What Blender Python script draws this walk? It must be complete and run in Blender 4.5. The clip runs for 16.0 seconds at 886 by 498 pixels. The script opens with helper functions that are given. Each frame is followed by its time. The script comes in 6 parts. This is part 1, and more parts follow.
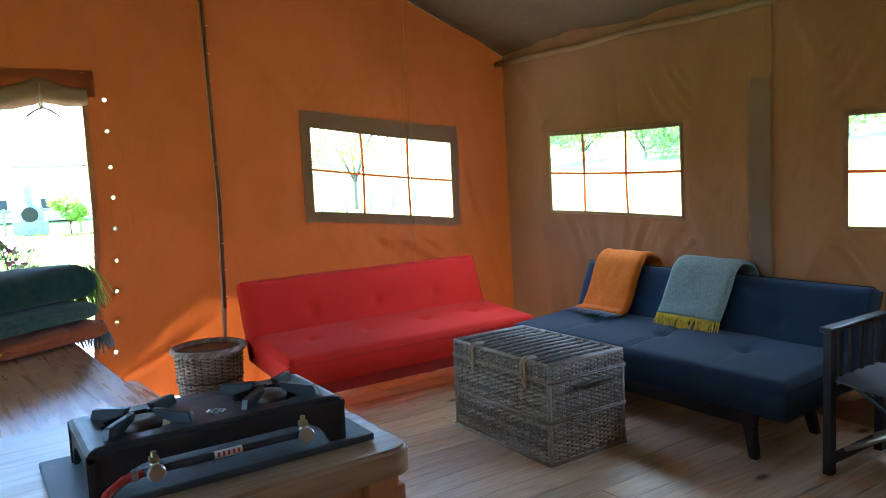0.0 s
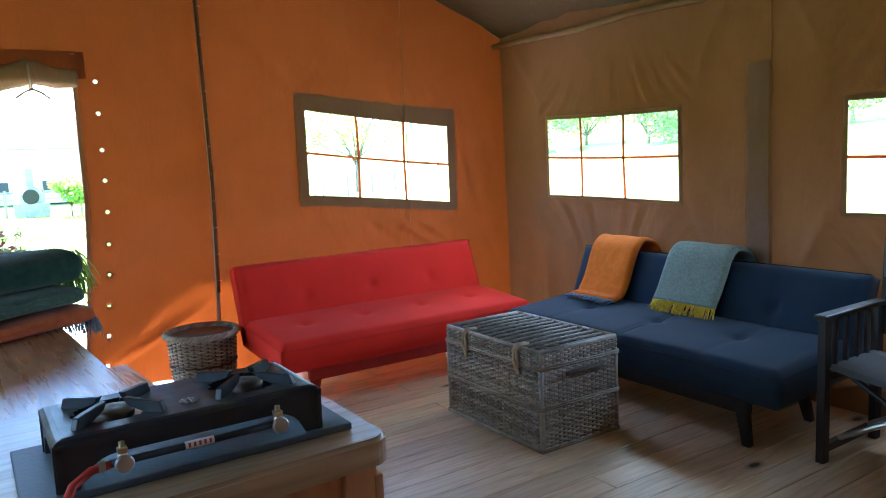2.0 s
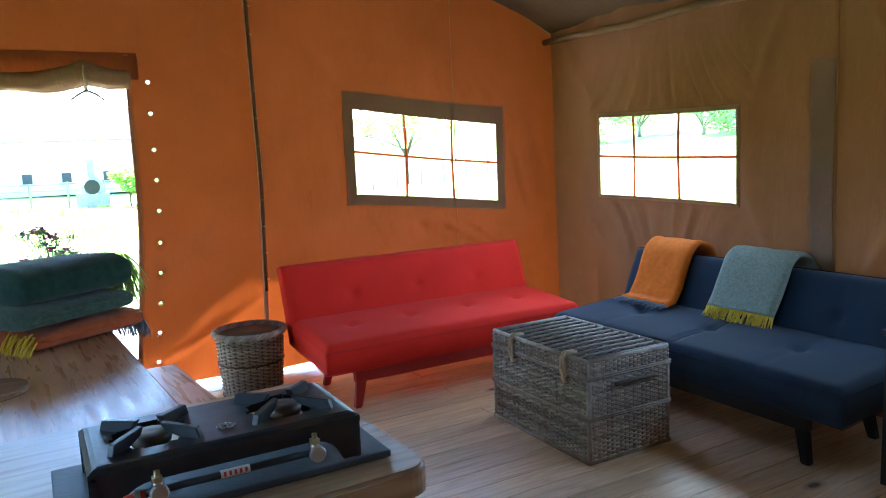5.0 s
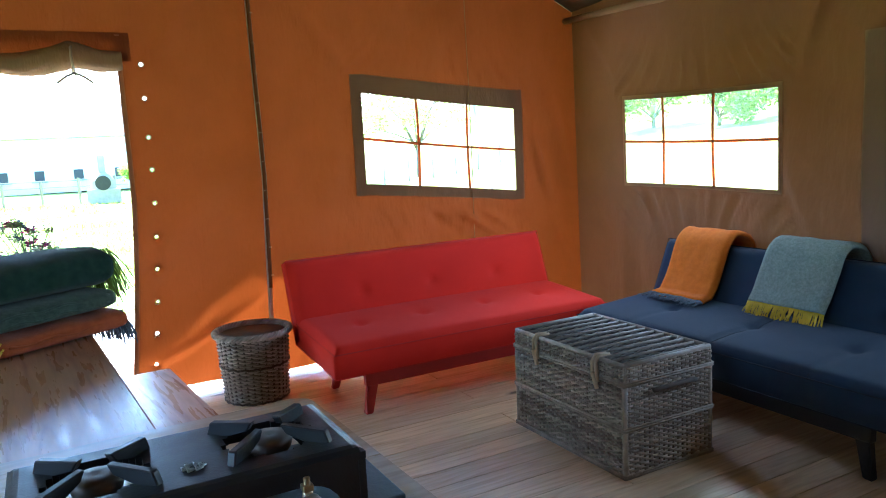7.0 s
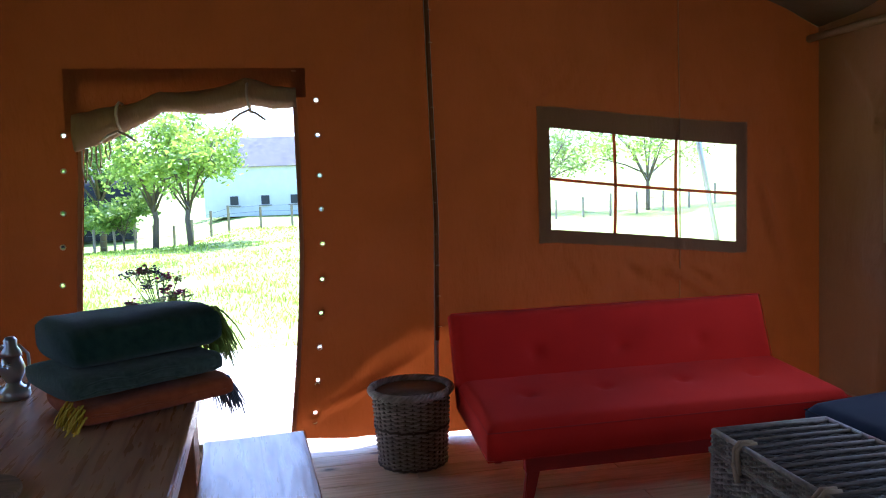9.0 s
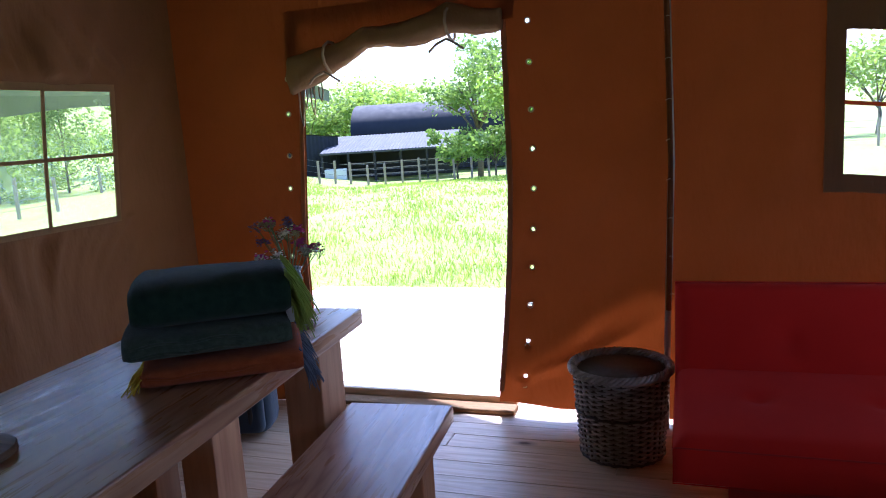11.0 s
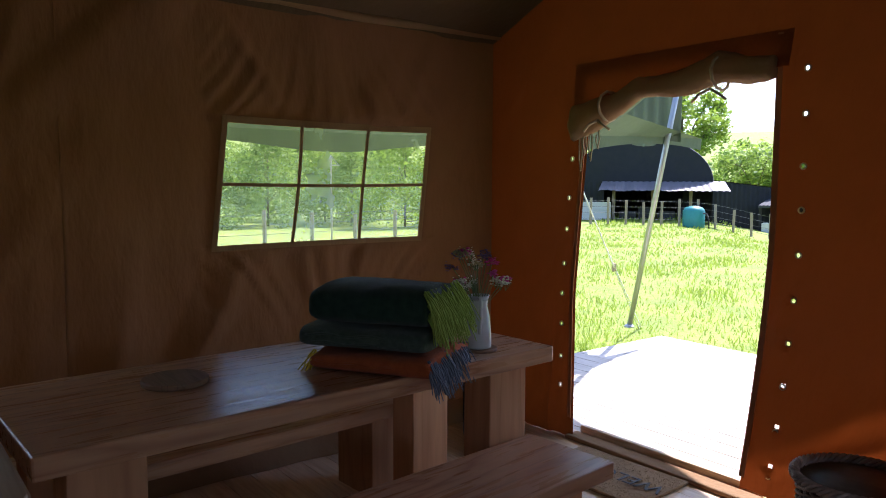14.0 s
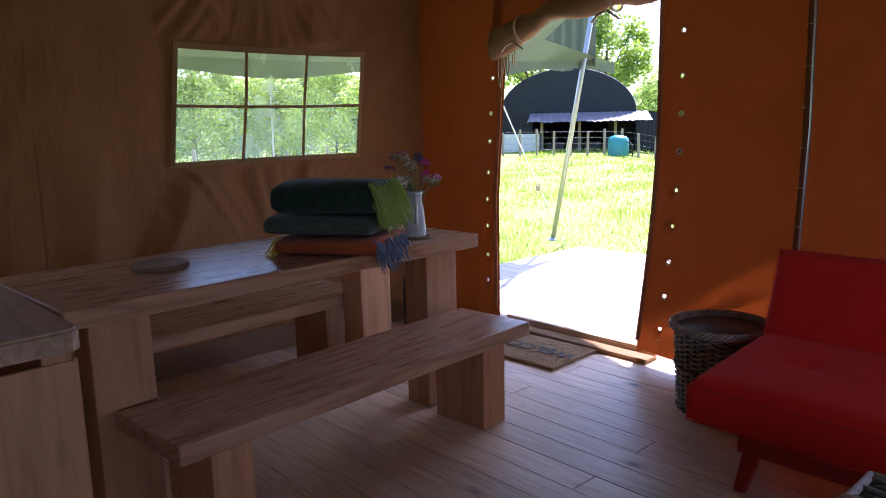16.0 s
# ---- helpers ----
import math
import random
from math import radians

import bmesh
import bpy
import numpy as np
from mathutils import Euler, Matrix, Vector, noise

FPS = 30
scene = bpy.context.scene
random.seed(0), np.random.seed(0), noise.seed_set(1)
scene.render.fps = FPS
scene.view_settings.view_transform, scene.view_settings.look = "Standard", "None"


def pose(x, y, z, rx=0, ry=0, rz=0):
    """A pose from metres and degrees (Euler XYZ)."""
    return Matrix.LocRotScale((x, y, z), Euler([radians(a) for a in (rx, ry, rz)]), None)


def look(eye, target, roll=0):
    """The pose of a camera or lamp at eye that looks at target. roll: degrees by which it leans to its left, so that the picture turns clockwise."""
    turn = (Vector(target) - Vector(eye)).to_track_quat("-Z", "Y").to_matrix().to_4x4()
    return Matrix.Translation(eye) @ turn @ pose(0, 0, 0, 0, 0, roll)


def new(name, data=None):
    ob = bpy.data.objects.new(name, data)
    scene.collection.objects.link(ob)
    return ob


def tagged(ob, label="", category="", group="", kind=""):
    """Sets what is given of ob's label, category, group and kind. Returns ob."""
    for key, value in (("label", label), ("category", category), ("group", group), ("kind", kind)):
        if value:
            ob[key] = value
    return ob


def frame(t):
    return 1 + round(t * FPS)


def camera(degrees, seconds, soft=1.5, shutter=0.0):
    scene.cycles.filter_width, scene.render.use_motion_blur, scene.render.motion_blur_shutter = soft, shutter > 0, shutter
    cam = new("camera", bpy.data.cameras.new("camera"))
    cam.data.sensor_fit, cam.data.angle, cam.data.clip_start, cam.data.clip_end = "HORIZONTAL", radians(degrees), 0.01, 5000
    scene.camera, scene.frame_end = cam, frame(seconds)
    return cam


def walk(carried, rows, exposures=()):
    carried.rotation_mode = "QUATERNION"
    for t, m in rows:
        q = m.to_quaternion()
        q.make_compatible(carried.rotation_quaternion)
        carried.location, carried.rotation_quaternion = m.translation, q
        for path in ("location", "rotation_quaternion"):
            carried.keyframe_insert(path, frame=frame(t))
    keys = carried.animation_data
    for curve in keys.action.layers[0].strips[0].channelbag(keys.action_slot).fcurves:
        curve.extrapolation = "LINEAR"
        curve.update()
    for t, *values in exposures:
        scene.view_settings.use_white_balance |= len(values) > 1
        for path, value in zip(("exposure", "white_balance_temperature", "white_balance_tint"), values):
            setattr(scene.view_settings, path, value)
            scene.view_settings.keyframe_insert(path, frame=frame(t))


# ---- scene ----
cam = camera(62.5, 16.0, soft=1.0)
PATH = [
    (0, (0.849, -0.533, 1.317), (1.947, 1.127, 1.114), -2.7),
    (0.5, (0.894, -0.559, 1.347), (1.997, 1.099, 1.167), -2.5),
    (1, (0.899, -0.549, 1.325), (1.989, 1.117, 1.132), -2.6),
    (1.5, (0.899, -0.526, 1.322), (1.996, 1.129, 1.083), -2.7),
    (2, (0.906, -0.53, 1.318), (1.994, 1.13, 1.071), -2.5),
    (2.5, (0.885, -0.502, 1.325), (1.981, 1.154, 1.09), -2.5),
    (3, (0.819, -0.453, 1.343), (1.904, 1.216, 1.154), -2.6),
    (3.5, (0.844, -0.478, 1.336), (1.859, 1.237, 1.169), -2.8),
    (4, (0.915, -0.508, 1.309), (1.886, 1.231, 1.123), -2.9),
    (4.2, (0.914, -0.518, 1.322), (1.889, 1.217, 1.114), -2.9),
    (6.3, (1.028, -0.31, 1.39), (1.99, 1.419, 1.103), -1.9),
    (6.5, (1.0, -0.277, 1.361), (1.943, 1.468, 1.105), -2.7),
    (7, (1.079, -0.205, 1.325), (2.021, 1.537, 1.044), -2.9),
    (7.5, (1.173, -0.101, 1.367), (2.067, 1.665, 1.078), -2.6),
    (8, (1.28, -0.012, 1.413), (1.989, 1.847, 1.209), -2.0),
    (8.2, (1.316, 0.028, 1.382), (1.969, 1.912, 1.223), -2.0),
    (10.3, (2.096, 0.56, 1.405), (1.815, 2.512, 1.076), -2.8),
    (10.5, (2.202, 0.627, 1.409), (1.814, 2.555, 1.049), -3.0),
    (11, (2.279, 0.775, 1.399), (1.637, 2.64, 1.067), -3.7),
    (11.5, (2.456, 0.877, 1.38), (1.524, 2.6, 0.978), -2.6),
    (12, (2.638, 0.973, 1.372), (1.512, 2.546, 0.865), -2.2),
    (12.5, (2.665, 1.087, 1.322), (1.408, 2.571, 0.857), -3.3),
    (13, (2.679, 1.212, 1.334), (1.296, 2.632, 1.074), -2.6),
    (13.5, (2.846, 1.239, 1.356), (1.361, 2.569, 1.191), 1.4),
    (14, (3.054, 1.151, 1.373), (1.471, 2.36, 1.195), 0.2),
    (14.5, (3.109, 0.947, 1.317), (1.6, 2.25, 1.154), -1.6),
    (15, (3.189, 0.851, 1.321), (1.732, 2.195, 1.057), -1.2),
    (15.5, (3.248, 0.834, 1.262), (1.807, 2.174, 0.904), -1.8),
    (16, (3.426, 0.827, 1.263), (1.974, 2.159, 0.917), -1.3),
]
EXPO = [(0, 3.78, 4800, 2), (4.2, 3.78, 4800, 2), (7.2, 3.68, 4800, 2), (7.8, 3.15, 4850, 5), (8.2, 2.8, 4900, 10), (10.3, 1.95, 4900, 27), (12, 1.75, 5200, 24), (13.5, 1.42, 5700, 21), (14.5, 1.5, 5650, 27), (16, 1.95, 5450, 34)]
walk(cam, [(t, look(eye, target, roll)) for t, eye, target, roll in PATH], EXPO)

# world and sun
TO_SUN = Vector((-0.245, 1.0, 1.45)).normalized()
world = bpy.data.worlds.new("world")
scene.world = world
world.use_nodes = True
wn = world.node_tree
sky = wn.nodes.new("ShaderNodeTexSky")
sky.sky_type = "NISHITA"
sky.sun_disc = False
sky.sun_elevation = math.asin(TO_SUN.z)
sky.sun_rotation = math.atan2(TO_SUN.x, TO_SUN.y)
wn.links.new(sky.outputs[0], wn.nodes["Background"].inputs[0])
wn.nodes["Background"].inputs[1].default_value = 0.15
sun = new("sun", bpy.data.lights.new("sun", "SUN"))
sun.data.energy, sun.data.angle, sun.data.color = 4.5, radians(0.53), (1.0, 0.95, 0.87)
sun.matrix_world = look(TO_SUN * 30, (0, 0, 0))


def sky_lamp(name, m, w, h, power):
    """Area lamp added to stand in for sky light at one window opening."""
    lamp = new(name, bpy.data.lights.new(name, "AREA"))
    lamp.data.shape, lamp.data.size, lamp.data.size_y, lamp.data.energy, lamp.data.color = "RECTANGLE", w, h, power, (0.86, 0.94, 1.0)
    lamp.matrix_world = m
    return lamp


# fill lamp added at the assumed, unseen second west window
sky_lamp("west_window_sky", look((-0.20, 0.735, 1.36), (1.0, 0.735, 1.25)), 1.10, 0.52, 0.5)
sky_lamp("east_window_sky", look((4.515, 2.905, 1.15), (3.0, 2.905, 1.13)), 1.13, 0.25, 1.05)
sky_lamp("east_window_sky", look((4.515, 0.775, 1.11), (3.0, 0.775, 1.09)), 1.13, 0.25, 1.05)


# ---- materials ----
def mat(name):
    m = bpy.data.materials.new(name)
    m.use_nodes = True
    nt = m.node_tree
    return m, nt, nt.nodes["Principled BSDF"]


def node(nt, kind, **values):
    n = nt.nodes.new(kind)
    for key, value in values.items():
        n.inputs[key.replace("_", " ")].default_value = value
    return n


def ramp(nt, src, stops):
    r = nt.nodes.new("ShaderNodeValToRGB")
    while len(r.color_ramp.elements) < len(stops):
        r.color_ramp.elements.new(0.5)
    for e, (p, c) in zip(r.color_ramp.elements, stops):
        e.position, e.color = p, (*c, 1)
    nt.links.new(src, r.inputs[0])
    return r.outputs[0]


def coords(nt, scale=(1, 1, 1), space="Object"):
    tc = nt.nodes.new("ShaderNodeTexCoord")
    mp = nt.nodes.new("ShaderNodeMapping")
    mp.inputs["Scale"].default_value = scale
    nt.links.new(tc.outputs[space], mp.inputs[0])
    return mp.outputs[0]


def mixc(nt, fac, a, b, mode="MIX"):
    n = nt.nodes.new("ShaderNodeMix")
    n.data_type, n.blend_type = "RGBA", mode
    for sock, v in ((n.inputs[0], fac), (n.inputs[6], a), (n.inputs[7], b)):
        if isinstance(v, (int, float)):
            sock.default_value = v
        elif isinstance(v, tuple):
            sock.default_value = (*v, 1)
        else:
            nt.links.new(v, sock)
    return n.outputs[2]


def bump(nt, height, bsdf, strength=0.3, distance=0.01):
    b = node(nt, "ShaderNodeBump", Strength=strength, Distance=distance)
    nt.links.new(height, b.inputs["Height"])
    nt.links.new(b.outputs[0], bsdf.inputs["Normal"])
    return b


def noise_tex(nt, vec, scale, detail=4, rough=0.55):
    n = node(nt, "ShaderNodeTexNoise", Scale=scale, Detail=detail, Roughness=rough)
    nt.links.new(vec, n.inputs["Vector"])
    return n.outputs["Fac"]


def canvas_mat(name, c1, c2, through_colour, share, weave=900):
    """Woven cotton canvas that lets some daylight through."""
    m, nt, p = mat(name)
    v = coords(nt)
    big = noise_tex(nt, v, 1.3, 5)
    fine = noise_tex(nt, coords(nt, (weave, weave, weave * 0.5)), 1, 2)
    col = mixc(nt, ramp(nt, big, [(0.3, (0, 0, 0)), (0.75, (1, 1, 1))]), c1, c2)
    col = mixc(nt, 0.25, col, ramp(nt, fine, [(0.3, (0.45, 0.45, 0.45)), (0.7, (1, 1, 1))]), "MULTIPLY")
    nt.links.new(col, p.inputs["Base Color"])
    p.inputs["Roughness"].default_value = 0.85
    p.inputs["Specular IOR Level"].default_value = 0.15
    b = bump(nt, noise_tex(nt, coords(nt, (1, 1, 0.35)), 9, 4), p, 0.6, 0.03)
    tr = nt.nodes.new("ShaderNodeBsdfTranslucent")
    nt.links.new(b.outputs[0], tr.inputs["Normal"])
    nt.links.new(mixc(nt, 0.5, through_colour, mixc(nt, 1.0, col, through_colour, "MULTIPLY")), tr.inputs["Color"])
    mx = nt.nodes.new("ShaderNodeMixShader")
    mx.inputs[0].default_value = share
    nt.links.new(p.outputs[0], mx.inputs[1])
    nt.links.new(tr.outputs[0], mx.inputs[2])
    nt.links.new(mx.outputs[0], nt.nodes["Material Output"].inputs["Surface"])
    return m


def wood_mat(name, light, dark, along="y", rough=0.5, scale=1.0, knots=True, per_piece=0.12, grain=1.0):
    m, nt, p = mat(name)
    st = {"x": (0.6, 7, 7), "y": (7, 0.6, 7), "z": (7, 7, 0.6)}[along]
    info = nt.nodes.new("ShaderNodeObjectInfo")
    tc = nt.nodes.new("ShaderNodeTexCoord")
    add = nt.nodes.new("ShaderNodeVectorMath")
    add.operation = "MULTIPLY_ADD"
    add.inputs[1].default_value = (13.0, 7.0, 5.0)
    nt.links.new(info.outputs["Random"], add.inputs[0])
    nt.links.new(tc.outputs["Object"], add.inputs[2])
    mp = nt.nodes.new("ShaderNodeMapping")
    mp.inputs["Scale"].default_value = tuple(s * scale for s in st)
    nt.links.new(add.outputs[0], mp.inputs[0])
    v = mp.outputs[0]
    n1 = noise_tex(nt, v, 1.1, 3, 0.5)
    rings = nt.nodes.new("ShaderNodeMath")
    rings.operation = "MULTIPLY"
    rings.inputs[1].default_value = 18.0
    nt.links.new(n1, rings.inputs[0])
    fr = nt.nodes.new("ShaderNodeMath")
    fr.operation = "PINGPONG"
    fr.inputs[1].default_value = 1.0
    nt.links.new(rings.outputs[0], fr.inputs[0])
    fine = noise_tex(nt, v, 9, 3)
    g = ramp(nt, fr.outputs[0], [(0.0, light), (0.6, tuple(a * 0.75 + b * 0.25 for a, b in zip(light, dark))), (1.0, dark)])
    g = mixc(nt, 1.0 - grain, g, light)
    col = mixc(nt, 0.35, g, ramp(nt, fine, [(0.3, (0.55, 0.5, 0.45)), (0.65, (1, 1, 1))]), "MULTIPLY")
    tone = nt.nodes.new("ShaderNodeMapRange")
    tone.inputs["To Min"].default_value = 1 - per_piece
    tone.inputs["To Max"].default_value = 1 + per_piece
    nt.links.new(info.outputs["Random"], tone.inputs[0])
    hsv = nt.nodes.new("ShaderNodeHueSaturation")
    nt.links.new(tone.outputs[0], hsv.inputs["Value"])
    nt.links.new(col, hsv.inputs["Color"])
    col = hsv.outputs[0]
    if knots:
        vo = node(nt, "ShaderNodeTexVoronoi", Scale=2.6)
        kv = nt.nodes.new("ShaderNodeMapping")
        kv.inputs["Scale"].default_value = {"x": (0.7, 1.5, 0.25), "y": (1.5, 0.7, 1.5), "z": (1.5, 1.5, 0.7)}[along]
        nt.links.new(add.outputs[0], kv.inputs[0])
        nt.links.new(kv.outputs[0], vo.inputs["Vector"])
        col = mixc(nt, ramp(nt, vo.outputs["Distance"], [(0.045, (1, 1, 1)), (0.07, (0.45, 0.45, 0.45)), (0.13, (0, 0, 0))]),
                   col, tuple(c * 0.16 for c in dark))
    nt.links.new(col, p.inputs["Base Color"])
    nt.links.new(ramp(nt, fine, [(0.2, (rough + 0.15,) * 3), (0.8, (rough - 0.08,) * 3)]), p.inputs["Roughness"])
    bump(nt, fr.outputs[0], p, 0.12, 0.002)
    return m


def fabric_mat(name, c1, c2, rough=0.9, weave=700, sheen=0.3, big=2.5, depth=0.25):
    m, nt, p = mat(name)
    v = coords(nt)
    n1 = noise_tex(nt, v, weave, 2)
    n2 = noise_tex(nt, v, big, 4)
    f = mixc(nt, 0.5, n1, n2)
    col = mixc(nt, ramp(nt, f, [(0.35, (0, 0, 0)), (0.65, (1, 1, 1))]), c1, c2)
    nt.links.new(col, p.inputs["Base Color"])
    p.inputs["Roughness"].default_value = rough
    p.inputs["Sheen Weight"].default_value = sheen
    p.inputs["Specular IOR Level"].default_value = 0.2
    bump(nt, n1, p, depth, 0.002)
    return m


def plain_mat(name, c, rough=0.5, metal=0.0, vary=0.15, scale=12, relief=0.1):
    m, nt, p = mat(name)
    n = noise_tex(nt, coords(nt), scale, 5)
    col = mixc(nt, n, tuple(x * (1 - vary) for x in c), tuple(min(1, x * (1 + vary)) for x in c))
    nt.links.new(col, p.inputs["Base Color"])
    nt.links.new(ramp(nt, n, [(0.25, (max(0.02, rough - 0.1),) * 3), (0.75, (min(1, rough + 0.1),) * 3)]), p.inputs["Roughness"])
    p.inputs["Metallic"].default_value = metal
    if relief:
        bump(nt, noise_tex(nt, coords(nt), scale * 6, 3), p, relief, 0.003)
    return m


def wicker_mat(name, c1, c2):
    m, nt, p = mat(name)
    geo = nt.nodes.new("ShaderNodeNewGeometry")
    n = noise_tex(nt, coords(nt), 30, 4)
    col = mixc(nt, geo.outputs["Random Per Island"], c1, c2)
    col = mixc(nt, 0.6, col, ramp(nt, n, [(0.3, (0.4, 0.38, 0.36)), (0.7, (1, 1, 1))]), "MULTIPLY")
    nt.links.new(col, p.inputs["Base Color"])
    p.inputs["Roughness"].default_value = 0.6
    bump(nt, noise_tex(nt, coords(nt), 160, 2), p, 0.3, 0.002)
    return m


def leaf_mat(name, c1, c2, trans):
    m, nt, p = mat(name)
    geo = nt.nodes.new("ShaderNodeNewGeometry")
    col = mixc(nt, geo.outputs["Random Per Island"], c1, c2)
    nt.links.new(col, p.inputs["Base Color"])
    p.inputs["Roughness"].default_value = 0.6
    tr = nt.nodes.new("ShaderNodeBsdfTranslucent")
    tr.inputs[0].default_value = (*trans, 1)
    mx = nt.nodes.new("ShaderNodeMixShader")
    mx.inputs[0].default_value = 0.4
    nt.links.new(p.outputs[0], mx.inputs[1])
    nt.links.new(tr.outputs[0], mx.inputs[2])
    nt.links.new(mx.outputs[0], nt.nodes["Material Output"].inputs["Surface"])
    return m


def pane_mat(name, haze):
    """Clear flexible vinyl, a little milky."""
    m, nt, p = mat(name)
    clear = nt.nodes.new("ShaderNodeBsdfTransparent")
    milk = nt.nodes.new("ShaderNodeBsdfTranslucent")
    milk.inputs[0].default_value = (0.75, 0.85, 0.95, 1)
    gl = nt.nodes.new("ShaderNodeBsdfGlossy")
    gl.inputs["Roughness"].default_value = 0.12
    n = noise_tex(nt, coords(nt), 5, 3)
    a, b = nt.nodes.new("ShaderNodeMixShader"), nt.nodes.new("ShaderNodeMixShader")
    nt.links.new(ramp(nt, n, [(0.3, (haze * 0.5,) * 3), (0.7, (haze * 1.4,) * 3)]), a.inputs[0])
    nt.links.new(clear.outputs[0], a.inputs[1])
    nt.links.new(milk.outputs[0], a.inputs[2])
    fz = nt.nodes.new("ShaderNodeFresnel")
    fz.inputs[0].default_value = 1.25
    nt.links.new(fz.outputs[0], b.inputs[0])
    nt.links.new(a.outputs[0], b.inputs[1])
    nt.links.new(gl.outputs[0], b.inputs[2])
    nt.links.new(b.outputs[0], nt.nodes["Material Output"].inputs["Surface"])
    return m


ORANGE_CANVAS = canvas_mat("orange_canvas", (0.23, 0.056, 0.014), (0.32, 0.082, 0.021), (0.46, 0.105, 0.012), 0.11)
TAN_CANVAS = canvas_mat("tan_canvas", (0.205, 0.098, 0.048), (0.275, 0.138, 0.068), (0.42, 0.14, 0.045), 0.085)
ROOF_CANVAS = canvas_mat("roof_canvas", (0.125, 0.080, 0.040), (0.16, 0.105, 0.054), (0.30, 0.19, 0.075), 0.03)
FLY_CANVAS = canvas_mat("fly_canvas", (0.11, 0.14, 0.10), (0.15, 0.18, 0.13), (0.20, 0.25, 0.15), 0.12)
HEM_DOOR = canvas_mat("door_hem", (0.38, 0.145, 0.058), (0.45, 0.18, 0.075), (0.45, 0.15, 0.04), 0.13)
HEM = canvas_mat("hem_canvas", (0.26, 0.125, 0.055), (0.31, 0.155, 0.07), (0.36, 0.13, 0.03), 0.13)
SEAM_FLAP = canvas_mat("seam_flap", (0.15, 0.055, 0.020), (0.20, 0.075, 0.028), (0.2, 0.07, 0.02), 0.04)
HEM_LIGHT = canvas_mat("hem_light", (0.34, 0.20, 0.10), (0.40, 0.25, 0.13), (0.5, 0.25, 0.08), 0.25)
WEBBING = canvas_mat("webbing", (0.42, 0.15, 0.05), (0.50, 0.19, 0.065), (0.8, 0.25, 0.05), 0.5)
STRAP_GREY = canvas_mat("grey_strap", (0.28, 0.168, 0.10), (0.34, 0.21, 0.125), (0.36, 0.15, 0.055), 0.11)
VINYL = pane_mat("vinyl", 0.05)
VINYL_HAZY = pane_mat("vinyl_hazy", 0.24)
PINE = wood_mat("pine_floor", (0.80, 0.61, 0.40), (0.66, 0.45, 0.26), "x", 0.40, 1.0, True, 0.12, 0.75)
DECK = wood_mat("deck_wood", (0.62, 0.56, 0.47), (0.50, 0.43, 0.34), "x", 0.7, 1.0, True, 0.12, 0.6)
TABLE_WOOD = wood_mat("table_wood", (0.60, 0.35, 0.195), (0.37, 0.175, 0.085), "y", 0.27, 0.8, False, 0.06, 0.85)
LEG_WOOD = wood_mat("leg_wood", (0.60, 0.31, 0.145), (0.44, 0.19, 0.078), "z", 0.5, 0.6, True, 0.08, 0.6)
COUNTER_WOOD = wood_mat("counter_wood", (0.56, 0.40, 0.25), (0.40, 0.26, 0.14), "x", 0.32, 1.0, False, 0.05, 0.8)
DISC_WOOD = wood_mat("disc_wood", (0.27, 0.165, 0.09), (0.17, 0.10, 0.05), "x", 0.55, 2.0, False)
RED = fabric_mat("red_upholstery", (0.70, 0.020, 0.010), (0.84, 0.030, 0.014), 0.85, 900, 0.05)
BLUE = fabric_mat("navy_upholstery", (0.013, 0.024, 0.048), (0.024, 0.042, 0.074), 0.85, 900, 0.08)
SEAM_BLUE = plain_mat("navy_seam", (0.010, 0.016, 0.03), 0.9)
SEAM_RED = plain_mat("red_seam", (0.58, 0.018, 0.010), 0.9)
RED_WOOD = plain_mat("red_painted_wood", (0.45, 0.02, 0.015), 0.5)
BLACK_WOOD = plain_mat("black_wood", (0.016, 0.015, 0.016), 0.45)
W_GREEN = fabric_mat("green_wool", (0.010, 0.030, 0.020), (0.028, 0.062, 0.042), 0.95, 450, 0.15, 40, 0.8)
W_GREY = fabric_mat("grey_green_wool", (0.040, 0.064, 0.046), (0.10, 0.135, 0.10), 0.95, 450, 0.15, 60, 0.8)
W_ORANGE = fabric_mat("orange_wool", (0.66, 0.16, 0.010), (0.82, 0.23, 0.016), 0.95, 500, 0.05, 30, 0.4)
W_RUST = fabric_mat("rust_wool", (0.33, 0.065, 0.016), (0.48, 0.115, 0.03), 0.95, 450, 0.1, 40, 0.8)
W_SAGE = fabric_mat("sage_wool", (0.17, 0.22, 0.18), (0.34, 0.40, 0.35), 0.95, 380, 0.1, 80, 0.8)
F_YELLOW = plain_mat("yellow_fringe", (0.72, 0.50, 0.03), 0.9)
F_LIME = plain_mat("lime_fringe", (0.34, 0.46, 0.08), 0.9)
F_BLUE = plain_mat("slate_fringe", (0.16, 0.19, 0.25), 0.9)
WICKER = wicker_mat("grey_wicker", (0.28, 0.235, 0.195), (0.55, 0.48, 0.41))
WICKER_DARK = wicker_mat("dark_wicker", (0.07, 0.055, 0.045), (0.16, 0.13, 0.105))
ROPE = plain_mat("jute_rope", (0.45, 0.34, 0.22), 0.9)
IRON = plain_mat("black_iron", (0.030, 0.032, 0.037), 0.45, 0.2, 0.3, 30, 0.15)
BRASS = plain_mat("brass", (0.55, 0.45, 0.28), 0.35, 0.9)
STEEL = plain_mat("steel", (0.55, 0.55, 0.56), 0.35, 0.9)
CAP = plain_mat("burner_cap", (0.16, 0.13, 0.11), 0.6, 0.3)
SLATE = plain_mat("slate", (0.085, 0.105, 0.125), 0.55, 0.0, 0.3, 14, 0.35)
